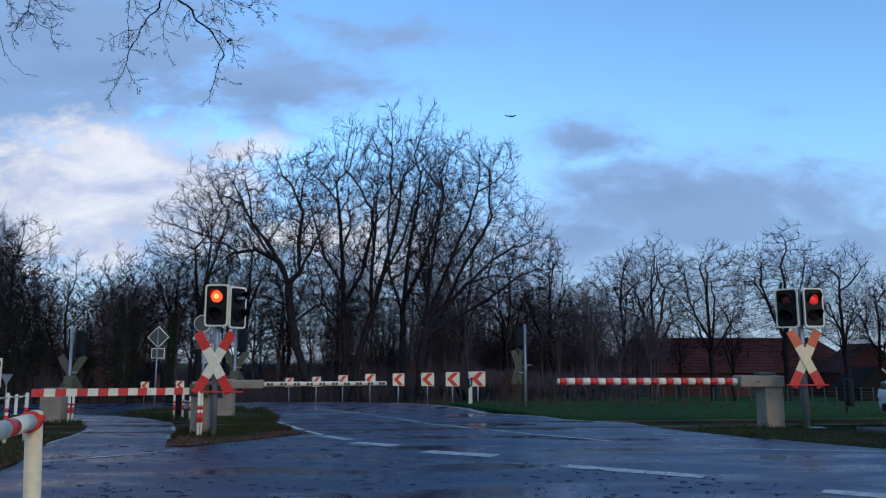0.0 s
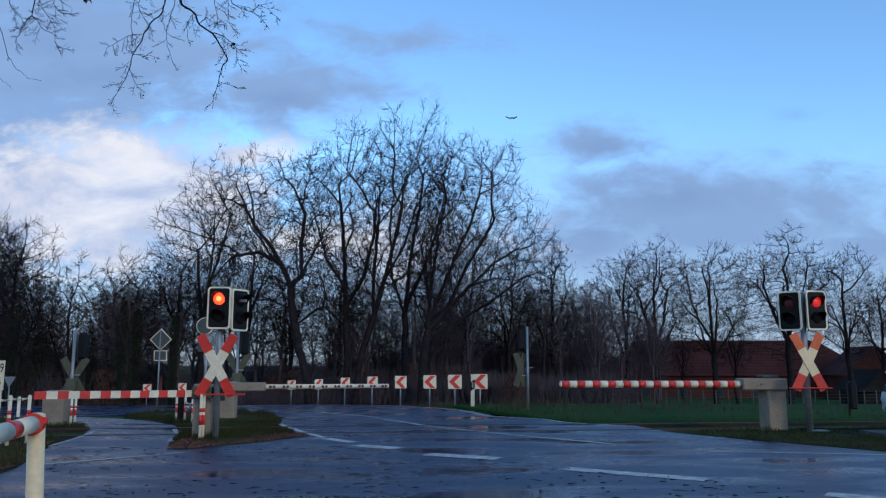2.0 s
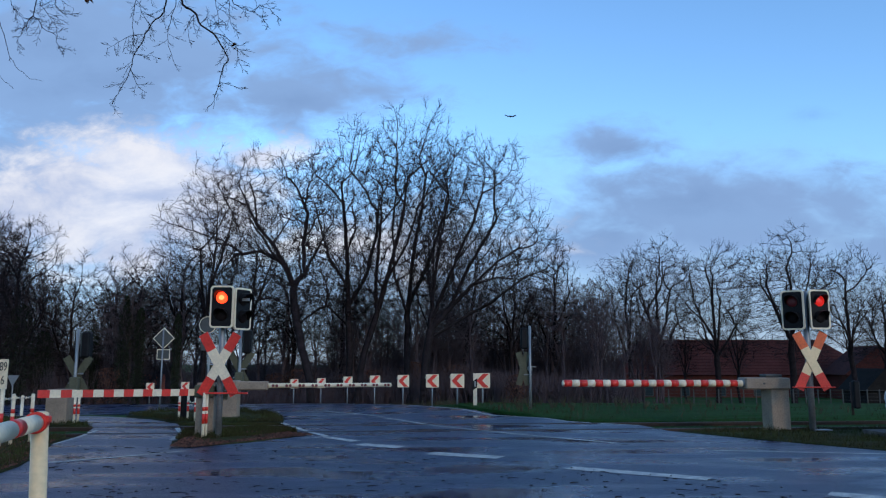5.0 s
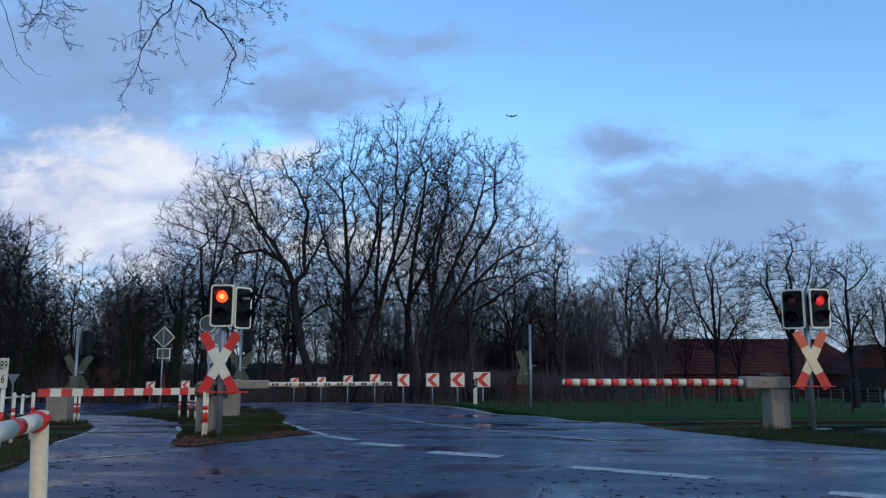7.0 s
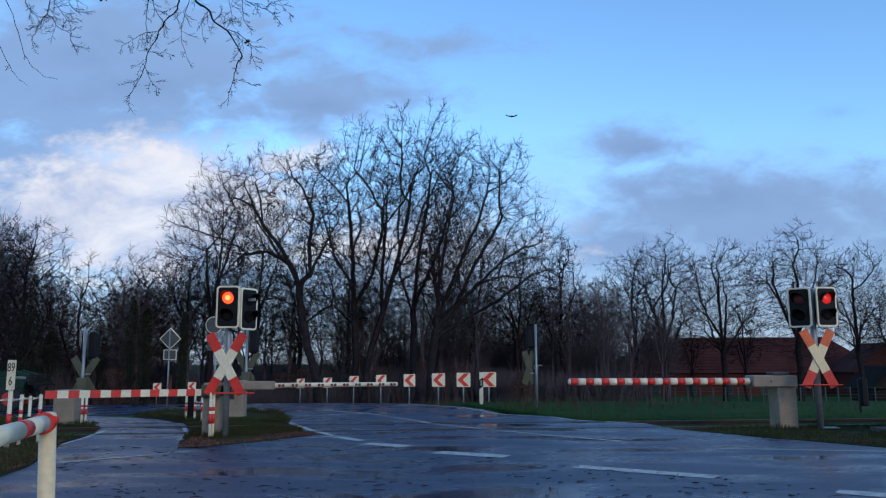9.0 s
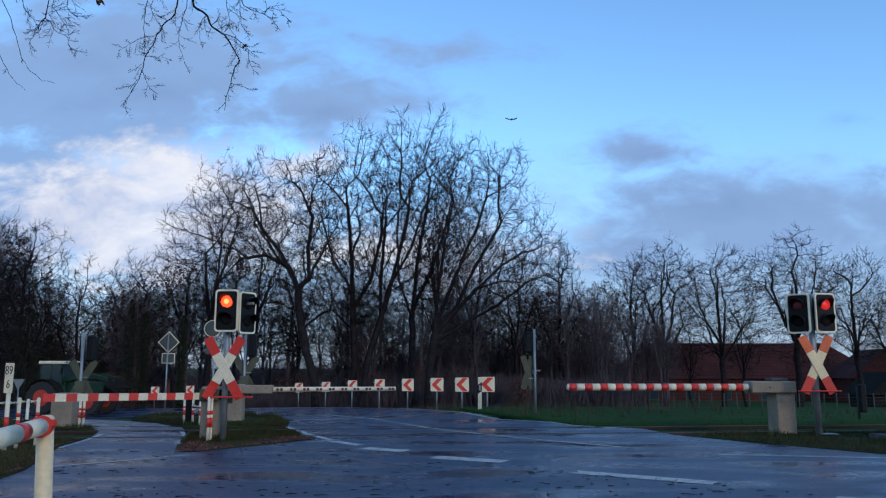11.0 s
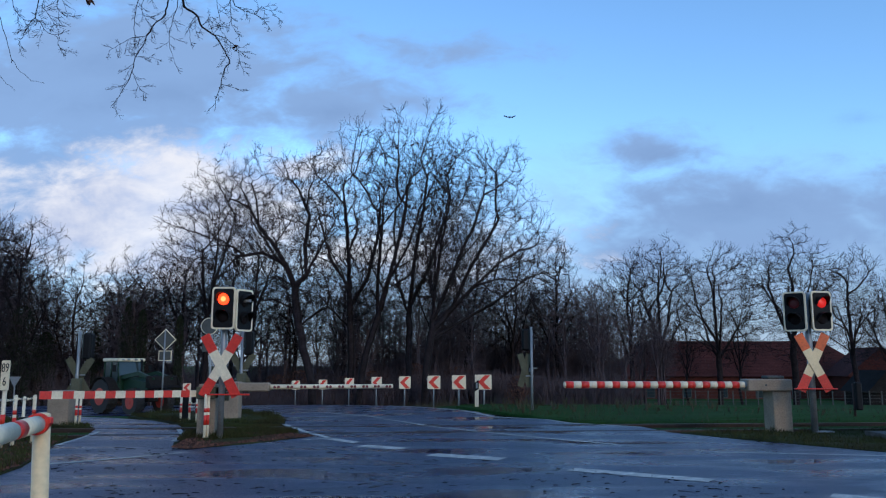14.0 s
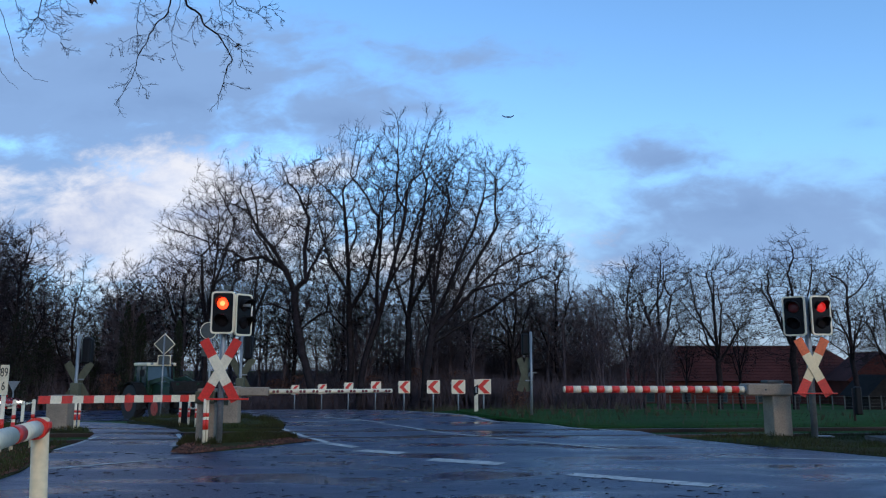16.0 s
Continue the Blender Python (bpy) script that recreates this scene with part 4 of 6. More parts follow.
def grow(seed, stems, eggs, n, step=0.36, kill=0.62, reach=3.5, up=0.12, wander=0.2, thin=0.008, power=2.25, twigs=2.4, twig_len=0.75, rounds=90, low_bough=4.0, bough_len=(1.2, 3.4)):
    """A bare tree that grows from given stems into its crown; returns pieces with both radii."""
    rng = np.random.default_rng(seed)
    pos, par = [], []
    for line in stems:
        line = [np.array(p, float) for p in line]
        if pos:
            a = np.array(pos)
            last = int(np.argmin(np.linalg.norm(a - line[0], axis=1)))
        else:
            pos.append(line[0])
            par.append(-1)
            last = 0
        for a, b in zip(line, line[1:]):
            m = max(1, int(np.linalg.norm(b - a) / step))
            for k in range(1, m + 1):
                pos.append(a + (b - a) * k / m + rng.normal(0, 0.02, 3) * (len(pos) > 6))
                par.append(last)
                last = len(pos) - 1
    # side boughs along the stems, kept inside the crown
    lead = len(pos)
    skip = 0
    for k in range(8, lead):
        skip -= 1
        axis = pos[k] - pos[par[k]]
        axis = axis / max(1e-6, np.linalg.norm(axis))
        side = np.cross(axis, rng.normal(size=3))
        side /= max(1e-6, np.linalg.norm(side))
        if skip > 0 or pos[k][2] < low_bough:
            continue
        way = axis * 0.75 + side * rng.uniform(0.55, 0.95)
        p, last, made = pos[k], k, 0
        for _ in range(int(rng.uniform(*bough_len) / step)):
            way = way / np.linalg.norm(way) + np.array((0, 0, 0.07)) + rng.normal(0, 0.1 + wander * 0.5, 3)
            q = p + way / np.linalg.norm(way) * step
            if not any(sum(((q[a] - e[a]) / (0.88 * e[a + 3])) ** 2 for a in range(3)) < 1 for e in eggs):
                break
            pos.append(q)
            par.append(last)
            p, last, made = q, len(pos) - 1, made + 1
        if made:
            skip = rng.integers(2, 5)
    pos, par = np.array(pos), list(par)
    goal = fill_crown(rng, eggs, n)
    dist = np.full(len(goal), 1e9)
    near = np.zeros(len(goal), int)
    born = np.zeros(len(pos), int)

    def refresh(start):
        d = np.linalg.norm(goal[:, None, :] - pos[None, start:, :], axis=2)
        i = d.argmin(1)
        dm = d[np.arange(len(goal)), i]
        better = dm < dist
        dist[better] = dm[better]
        near[better] = i[better] + start

    refresh(0)
    for _ in range(rounds):
        keep = dist > kill
        goal, dist, near = goal[keep], dist[keep], near[keep]
        act = dist < reach
        if not act.any():
            break
        src = near[act]
        way = goal[act] - pos[src]
        way /= np.linalg.norm(way, axis=1)[:, None]
        ids = np.unique(src)
        total = np.zeros((len(pos), 3))
        np.add.at(total, src, way)
        d = total[ids]
        d /= np.maximum(np.linalg.norm(d, axis=1), 1e-6)[:, None]
        d += rng.normal(0, wander, d.shape) + np.array((0, 0, up))
        d /= np.linalg.norm(d, axis=1)[:, None]
        fresh = pos[ids] + d * step
        gap = np.linalg.norm(fresh[:, None, :] - pos[None, :, :], axis=2).min(1)
        room = (gap > 0.55 * step) & (born[ids] < 3)
        blocked = np.zeros(len(pos), bool)
        blocked[ids[~room]] = True
        stay = ~(blocked[near] & act)
        goal, dist, near = goal[stay], dist[stay], near[stay]
        ids, fresh = ids[room], fresh[room]
        if len(ids) == 0:
            continue
        np.add.at(born, ids, 1)
        start = len(pos)
        pos = np.concatenate([pos, fresh])
        born = np.concatenate([born, np.zeros(len(ids), int)])
        par += list(ids)
        if len(goal) == 0 or len(pos) > 16000:
            break
        refresh(start)
    par = np.array(par)
    area = np.zeros(len(pos))
    kids = np.bincount(par[1:], minlength=len(pos))
    for i in range(len(pos) - 1, 0, -1):
        if kids[i] == 0:
            area[i] = thin ** power
        area[par[i]] += area[i]
    rad = np.maximum(area, thin ** power) ** (1 / power)
    i = np.arange(1, len(pos))
    p0, p1, r0, r1 = pos[par[i]], pos[i], np.minimum(rad[par[i]], rad[i] * 1.25), rad[i]
    # fine twigs on the outer shoots
    small = i[rad[i] < thin * 5.0]
    pick = np.repeat(small, rng.poisson(twigs * np.where(kids[small] == 0, 1.5, 0.55)))
    ax = pos[pick] - pos[par[pick]]
    ax /= np.maximum(np.linalg.norm(ax, axis=1), 1e-6)[:, None]
    w = ax * 0.75 + rng.normal(0, 0.42, ax.shape) + np.array((0, 0, 0.3))
    w /= np.linalg.norm(w, axis=1)[:, None]
    ln = twig_len * rng.uniform(0.45, 1.1, len(pick))
    base = pos[pick] - ax * (rng.random(len(pick)) * step)[:, None]
    mid = base + w * (ln * 0.5)[:, None]
    w2 = w + rng.normal(0, 0.22, w.shape) + np.array((0, 0, 0.15))
    w2 /= np.linalg.norm(w2, axis=1)[:, None]
    end = mid + w2 * (ln * 0.5)[:, None]
    w3 = w + rng.normal(0, 0.5, w.shape)
    w3 /= np.linalg.norm(w3, axis=1)[:, None]
    side = mid + w3 * (ln * 0.38)[:, None]
    t = np.full(len(pick), thin * 0.8)
    return (np.concatenate([p0, base, mid, mid]), np.concatenate([p1, mid, end, side]),
            np.concatenate([r0, t, t * 0.8, t * 0.7]), np.concatenate([r1, t * 0.8, t * 0.5, t * 0.5]))


def tree(at, seed, stems, eggs, n, girth=1.0, label="", group="", bark=None, **habit):
    """A bare tree: the trunk is the first stem's stout lower piece, the rest its crown."""
    p0, p1, r0, r1 = grow(seed, stems, eggs, n, **habit)
    r0, r1 = np.where(r0 > 0.03, r0 * girth, r0), np.where(r1 > 0.03, r1 * girth, r1)
    ob = thing("bare_tree", pose(*at), label, "tree", group)
    low = (r0 > 0.55 * r0.max())
    foot = p0[0] - np.array((0, 0, 0.5))
    t = new("trunk", limbs_mesh("trunk", bark or BARK, np.concatenate([[foot], p0[low]]), np.concatenate([[p0[0]], p1[low]]), np.concatenate([[r0[0] * 1.5], r0[low]]), np.concatenate([[r0[0] * 1.1], r1[low]])))
    t.parent = ob
    crown = new("crown", limbs_mesh("crown", bark or BARK, p0[~low], p1[~low], r0[~low], r1[~low]))
    crown.parent = ob
    return ob


OAK = "tall bare winter tree with a wide crown of fine twigs"


def plain_tree(at, seed, height, width, group, n, fork=0.3, label=OAK, lean=0.0, cx=0.0, stems=3, girth=1.0, **habit):
    """A single-trunk bare tree with a few rising limbs in an egg-shaped crown."""
    rng = random.Random(seed + 500)
    fz = height * fork
    b = 0.02 * height
    lines = [[(0, 0, 0), (lean * 0.3 + rng.uniform(-b, b), rng.uniform(-b, b), fz * 0.5), (lean * 0.6, 0, fz), (lean + cx * 0.5 + rng.uniform(-b, b), rng.uniform(-b, b), height * 0.62), (lean + cx, 0, height * 0.8)]]
    for k in range(stems):
        a = (k + rng.uniform(-0.3, 0.3)) * 2 * math.pi / max(1, stems)
        s = width * rng.uniform(0.2, 0.3)
        z = fz * rng.uniform(0.8, 1.35)
        lines.append([(lean * 0.6, 0, z), (lean * 0.6 + math.cos(a) * s * 0.55, math.sin(a) * s * 0.55, z + height * 0.14), (lean * 0.6 + cx * 0.5 + math.cos(a) * s, math.sin(a) * s, z + height * rng.uniform(0.25, 0.34))])
    low = fz * 0.75
    crown = [(cx, 0, (height + low) / 2, width / 2, width / 2, (height - low) / 2)]
    return tree(at, seed, lines, crown, n, girth, label, group, **habit)


def spot(x, y):
    return (x, y, ground_z(x, y))


CLUMP = "clump of tall trees beyond the bend"
FINE = dict(step=0.32, kill=0.45, up=0.14, wander=0.1, thin=0.0105, power=2.17, twigs=3.0, twig_len=0.72)
# gnarled oak, its trunk bowed to the left, with two wide arms
tree(spot(-7.7, 44.0), 71,
     [[(0, 0, 0), (-0.1, 0, 1.9), (-0.6, 0, 3.6), (-0.9, 0, 5.0), (-1.15, 0.1, 6.4), (-1.2, 0.1, 7.3)],
      [(-1.2, 0.1, 7.3), (-1.75, 0.1, 8.5), (-2.5, 0, 9.7), (-3.4, 0, 10.8), (-4.0, -0.1, 12.0), (-4.5, -0.2, 13.1)],
      [(-1.2, 0.1, 7.3), (-0.6, 0.2, 8.0), (-0.1, 0.1, 9.0), (0.5, 0, 10.0), (1.2, 0, 10.6)],
      [(-1.75, 0.1, 8.5), (-3.0, -0.4, 9.2), (-4.3, -0.6, 9.0), (-5.2, -0.6, 8.2)],
      [(-0.6, 0.2, 8.0), (-0.8, 0.6, 9.8), (-0.6, 0.7, 11.6), (-1.3, 0.5, 13.2)],
      [(-0.9, 0, 5.0), (0.4, -0.5, 5.9), (1.6, -0.7, 6.2)], [(-1.15, 0, 6.0), (-2.6, 0.6, 6.6), (-3.8, 0.8, 6.4)]],
     [(-2.9, 0, 10.9, 4.1, 3.6, 4.3), (-0.6, 0, 11.6, 2.7, 3.0, 3.8), (0.3, 0, 8.0, 2.6, 2.6, 2.4), (-4.3, 0, 8.2, 2.4, 2.4, 2.2)],
     3900, 1.2, "gnarled bare oak with a bowed trunk and crooked arms", CLUMP, **{**FINE, "wander": 0.24, "up": 0.05})

# two straight stems and a leaning one in the middle of the clump
tree(spot(-6.0, 47.0), 72,
     [[(0, 0, 0), (0.05, 0, 3.4), (-0.1, 0, 6.4), (-0.2, 0, 9.0), (-0.4, 0, 11.5), (-0.7, 0, 14.4)],
      [(-0.1, 0, 6.4), (0.9, 0.4, 8.2), (1.5, 0.5, 10.8), (1.7, 0.5, 13.5)], [(-0.2, 0, 7.6), (-1.3, -0.5, 9.4), (-2.0, -0.6, 11.8)], [(-0.1, 0, 5.2), (-1.4, 0.4, 6.4), (-2.3, 0.5, 7.6)]],
     [(0.1, 0, 12.5, 3.2, 3.0, 6.2), (-1.4, 0, 11.6, 2.6, 2.6, 4.6), (-0.3, 0, 7.4, 2.6, 2.6, 2.2)], 3600, 1.15, "tall straight bare tree with steeply rising limbs", CLUMP, **FINE)
tree(spot(-5.45, 46.0), 73,
     [[(0, 0, 0), (0.45, 0, 3.4), (1.15, 0, 5.6), (1.9, 0, 8.3), (2.6, 0, 11.2), (3.0, 0, 14.2)],
      [(1.15, 0, 5.6), (1.1, 0.5, 8.2), (1.3, 0.6, 11.0), (1.4, 0.6, 14.0)], [(1.9, 0, 8.0), (3.1, -0.4, 10.2), (3.8, -0.5, 12.8)], [(1.6, 0, 7.2), (0.4, -0.6, 9.2), (-0.2, -0.7, 11.0)]],
     [(2.5, 0, 12.6, 2.9, 2.9, 6.0), (1.6, 0, 8.4, 2.4, 2.4, 2.4)], 3600, 1.15, "tall leaning bare tree with long slender limbs", CLUMP, **FINE)
tree(spot(-2.42, 47.5), 74,
     [[(0, 0, 0), (-0.1, 0, 3.2), (-0.05, 0, 6.2), (0.25, 0, 9.2), (0.8, 0, 12.4), (1.1, 0, 15.0)],
      [(-0.05, 0, 6.2), (1.0, 0.4, 8.4), (1.9, 0.6, 11.0), (2.4, 0.6, 13.4)], [(-0.05, 0, 5.6), (-0.9, -0.4, 8.0), (-1.0, -0.5, 11.0), (-0.8, -0.5, 13.6)]],
     [(1.4, 0, 12.7, 2.8, 2.9, 6.2), (0.6, 0, 8.0, 2.5, 2.4, 2.4)], 3600, 1.15, "tall bare tree with a narrow rounded crown", CLUMP, **FINE)

# many-stemmed tree that spreads far to one side
tree(spot(-1.45, 45.0), 83,
     [[(0, 0, 0), (0.1, 0, 1.6), (0.2, 0, 3.0), (0.4, 0, 4.3), (0.6, 0, 6.8), (1.0, 0, 9.6), (1.5, 0, 12.2)],
      [(0.4, 0, 4.3), (1.6, 0.1, 5.7), (3.0, 0, 7.1), (4.4, 0, 8.4), (6.0, 0, 9.4)],
      [(0.5, 0, 5.0), (1.2, -0.3, 6.6), (2.0, -0.4, 8.6), (3.0, -0.5, 10.8), (3.6, -0.5, 13.0)],
      [(0.3, 0, 3.8), (2.0, 0.5, 4.9), (4.0, 0.7, 6.0), (6.0, 0.6, 7.5), (7.3, 0.5, 8.0)],
      [(1.6, 0.1, 5.7), (2.6, 0.7, 8.0), (3.9, 0.9, 10.2), (4.8, 0.9, 11.8)], [(0.4, 0, 4.3), (-0.4, 0.4, 6.4), (-0.8, 0.5, 9.0)],
      [(3.0, 0, 7.1), (4.4, -0.7, 7.4), (5.8, -1.0, 7.2)]],
     [(3.2, 0, 12.0, 2.9, 3.0, 4.5), (5.0, 0, 9.0, 3.5, 3.2, 3.4), (1.2, 0, 8.8, 2.2, 2.6, 3.4), (6.2, 0, 7.8, 2.2, 2.2, 2.0)],
     4300, 1.15, "many-stemmed bare tree with long slanting limbs", CLUMP, **FINE)

# slimmer trees at the edge of the clump and behind it: x, distance, height, crown width, offset, lean
for i, (x, y, h, w, cx, lean) in enumerate(((-15.7, 49, 16.9, 6.3, 0.3, 0.4), (-13.2, 51, 14.6, 6.0, 0.2, 0.3), (-18.2, 52, 12.0, 5.4, 0.0, 0.2), (-10.4, 53, 12.5, 5.0, -0.4, -0.2), (-7.4, 54, 13.5, 5.0, 0.2, 0.1), (1.2, 53, 13.0, 5.5, 0.4, 0.3), (-1.0, 54, 16.5, 6.0, 0.3, -0.2), (4.4, 55, 11.0, 5.0, 0.2, 0.1), (7.6, 56, 11.5, 5.0, 0.0, 0.2))):
    plain_tree(spot(x, y), 10 + i, h, w, CLUMP, 1700, fork=0.34, cx=cx, lean=lean, girth=1.1, **FINE)

for i, (x, y, h, w) in enumerate(((-28.2, 50, 12.8, 7.0), (-31.5, 51, 13.6, 7.5), (-26.3, 54, 10.8, 5.5), (-23.8, 55, 11.4, 5.0), (-21.6, 54, 11.2, 5.0))):
    plain_tree(spot(x, y), 90 + i, h, w, "bare woodland behind the road", 2000, fork=0.26, girth=1.1, **FINE)

ROW = "row of trees in front of the farmhouse"
for i, (x, y, h, w, n) in enumerate(((14.56, 62, 12.3, 5.4, 700), (17.26, 63, 13.5, 6.6, 900), (21.83, 63, 12.9, 6.8, 900), (27.0, 61, 13.6, 7.6, 1000), (32.2, 62, 12.2, 5.6, 800), (36.09, 64, 10.56, 5.4, 600), (20.14, 66, 8.0, 3.0, 200), (24.68, 66, 9.0, 3.2, 220), (37.79, 62, 11.31, 5.6, 500))):
    plain_tree(spot(x, y), 40 + i, h * 1.01, w * 1.05, ROW, n * 3, fork=0.3, stems=4, girth=1.3, step=0.36, kill=0.47, up=0.1, wander=0.13, thin=0.012, power=2.22, twigs=2.3, twig_len=0.95)

# woodland: five kinds of slim trees, repeated
WOODS = "bare woodland behind the road"
KINDS = []
for i in range(5):
    KINDS.append(plain_tree((0, -60 - 12 * i, -0.07), 120 + i, 10.0, 3.8 + 0.4 * (i % 3), WOODS, 620, fork=0.3, stems=3, girth=1.25, label="slim bare woodland tree with dense dark twigs", bark=HAZY_BRUSH, step=0.38, kill=0.48, up=0.22, wander=0.14, thin=0.0125, power=2.22, twigs=1.7, twig_len=0.9))
rng = random.Random(77)


def wood_tree(x, y, height, k):
    s = height / 10.4
    z = ground_z(x, y)
    ob = copy_thing(KINDS[k % 5], pose(x, y, z, 0, 0, rng.uniform(0, 360)))
    ob.scale = (s * rng.uniform(0.85, 1.15), s * rng.uniform(0.85, 1.15), s)
    return ob


# height of the skyline, as rise over distance, across the width of the view
SKYLINE = [(-0.967, 0.231), (-0.634, 0.216), (-0.574, 0.21), (-0.529, 0.159), (-0.487, 0.146), (-0.434, 0.134), (-0.397, 0.147), (-0.339, 0.178), (-0.272, 0.162), (0.012, 0.125), (0.086, 0.117), (0.131, 0.128), (0.19, 0.122), (0.226, 0.102), (0.306, 0.073)]


def skyline(u):
    for (u0, v0), (u1, v1) in zip(SKYLINE, SKYLINE[1:]):
        if u0 <= u <= u1:
            return v0 + (v1 - v0) * (u - u0) / (u1 - u0)
    return SKYLINE[0][1]


for k in range(120):
    u = rng.uniform(-0.95, -0.26) if k < 62 else rng.uniform(-0.26, 0.3)
    y = rng.uniform(50, 66)
    h = (1.2 + skyline(u) * y - ground_z(u * y, y)) * rng.uniform(0.8, 1.0)
    if -0.36 < u < -0.04 and k % 3 == 0:
        continue
    wood_tree(u * y, y, h, k)
for k in range(16):
    u = rng.uniform(-0.15, -0.02)
    y = rng.uniform(50, 60)
    wood_tree(u * y, y, rng.uniform(8.0, 10.5), k)
for i, ob in enumerate(KINDS):
    x, y, h = ((-30.5, 58, 9.5), (-26.5, 60, 9.5), (1.5, 60, 10.5), (5.5, 58, 10.5), (8.5, 62, 10.0))[i]
    ob.matrix_basis = pose(x, y, ground_z(x, y))
    ob.scale = (h / 10.4,) * 3


def thicket(name, x0, x1, y0, y1, n, tall, seed, label, material, spread=0.5, shoots=4, girth=1.0):
    """Dense undergrowth of bare upright shoots."""
    w = Wood(seed)
    r = w.rng
    for _ in range(n):
        x, y = r.uniform(x0, x1), r.uniform(y0, y1)
        p = Vector((x, y, ground_z(x, y)))
        h = tall * r.uniform(0.4, 1.0)
        d = Vector((r.uniform(-spread, spread), r.uniform(-spread, spread), 1)).normalized()
        q = p + d * h * 0.5
        w.limb([p, q], 0.02 * girth, 0.014 * girth)
        for _ in range(shoots):
            e = (d + Vector((r.uniform(-1, 1), r.uniform(-1, 1), r.uniform(-0.3, 0.6))) * 0.8).normalized()
            w.limb([p.lerp(q, r.random()), q + e * h * 0.45 * r.random() + Vector((0, 0, 0.1))], 0.014, 0.009)
    return tagged(new(name, w.mesh(name, material)), label, "undergrowth", kind="stuff")


# unseen trees added behind the camera to hold back sky light, clear of the sun
for k in range(14):
    a = radians(rng.uniform(-25, 75) + 205)
    q = rng.uniform(16, 34)
    wood_tree(q * math.sin(a), q * math.cos(a), rng.uniform(9, 12), k)
thicket("undergrowth", -13, 4, 46, 54, 2000, 2.4, 301, "dense dark bare undergrowth below the trees", HAZY_BRUSH)
thicket("undergrowth", -9, 2, 48, 56, 1500, 3.4, 314, "dense dark bare undergrowth below the trees", HAZY_BRUSH, 0.35, 5)
thicket("undergrowth", -48, -12, 48, 58, 900, 1.5, 302, "dense dark bare undergrowth below the wood", HAZY_BRUSH)
thicket("undergrowth", 2, 11.5, 46, 56, 1200, 2.6, 303, "dense dark bare undergrowth beside the field", HAZY_BRUSH)
thicket("undergrowth", -60, 30, 84, 104, 5200, 6.0, 304, "distant dark woodland edge", HAZY_BRUSH, 0.3, 6, 1.6)
thicket("far_woods", -20, 6, 66, 80, 1200, 6.5, 310, "dark bare woodland further off behind the trees", HAZY_BRUSH, 0.16, 7, 1.2)
thicket("far_woods", -6.5, 5, 62, 74, 900, 7.5, 315, "dark bare woodland further off behind the trees", HAZY_BRUSH, 0.16, 7, 1.3)
thicket("far_woods", 4, 14, 62, 72, 600, 8.0, 311, "dark bare woodland further off behind the trees", HAZY_BRUSH, 0.16, 8, 1.2)
thicket("far_woods", -62, -27, 62, 78, 2200, 9.0, 312, "dark bare woodland further off behind the trees", HAZY_BRUSH, 0.16, 9, 1.3)
thicket("undergrowth", -52, -23, 50, 58, 800, 4.2, 313, "dense dark bare undergrowth below the wood", HAZY_BRUSH, 0.3, 8, 1.3)
thicket("weeds", 1.2, 7.5, 19.0, 24.0, 110, 0.5, 305, "dry bare weed stalks beside the field", DRYGRASS)
thicket("weeds", 7.0, 16, 17.6, 20.0, 70, 0.4, 306, "dry bare weed stalks beside the track", DRYGRASS)


def leafy(name, x, y, h, w, n, material, seed, label, base=0.0):
    """A shrub or ivy sleeve of many small leaves around stems."""
    t = thing(name, pose(x, y, ground_z(x, y)), label, "shrub")
    r = random.Random(seed)
    wd = Wood(seed)
    for _ in range(9):
        a = r.uniform(0, 6.28)
        wd.limb([Vector((0, 0, -0.1)), Vector((math.cos(a) * w * 0.15, math.sin(a) * w * 0.15, h * 0.5)), Vector((math.cos(a) * w * 0.35, math.sin(a) * w * 0.35, h * 0.9))], 0.03, 0.01)
    stem = new("stem", wd.mesh("stem", BARK))
    stem.parent = t
    verts, faces = [], []
    for _ in range(n):
        u = r.random()
        z = base + (h - base) * u
        rad = w / 2 * math.sqrt(max(0.02, 1 - (2 * u - 1) ** 4)) * (0.3 + 0.7 * r.random()) * (0.75 + 0.5 * noise.noise((z * 0.8, seed, 0)))
        a = r.uniform(0, 6.28)
        p = Vector((rad * math.cos(a), rad * math.sin(a), z))
        s = r.uniform(0.03, 0.065)
        e1 = Vector((r.gauss(0, 1), r.gauss(0, 1), r.gauss(0, 1))).normalized() * s
        e2 = e1.orthogonal().normalized() * s * 0.6
        b = len(verts)
        verts += [p - e1, p + e2, p + e1, p - e2]
        faces.append((b, b + 1, b + 2, b + 3))
    me = bpy.data.meshes.new("leaves")
    me.from_pydata(verts, [], faces)
    me.materials.append(material)
    lf = new("leaves", me)
    lf.parent = t
    return t


for i, (x, y, h, w) in enumerate(((-20.98, 50, 7.6, 1.3), (-20.0, 50, 6.8, 1.1), (-16.49, 47, 6.0, 0.8), (-27.29, 52, 5.5, 2.0), (-24.81, 54, 6.0, 1.6), (-27.76, 50, 7.0, 2.4))):
    leafy("ivy_trunk", x, y, h, w, 3600, IVY, 400 + i, "tree trunk thickly wrapped in dark ivy")
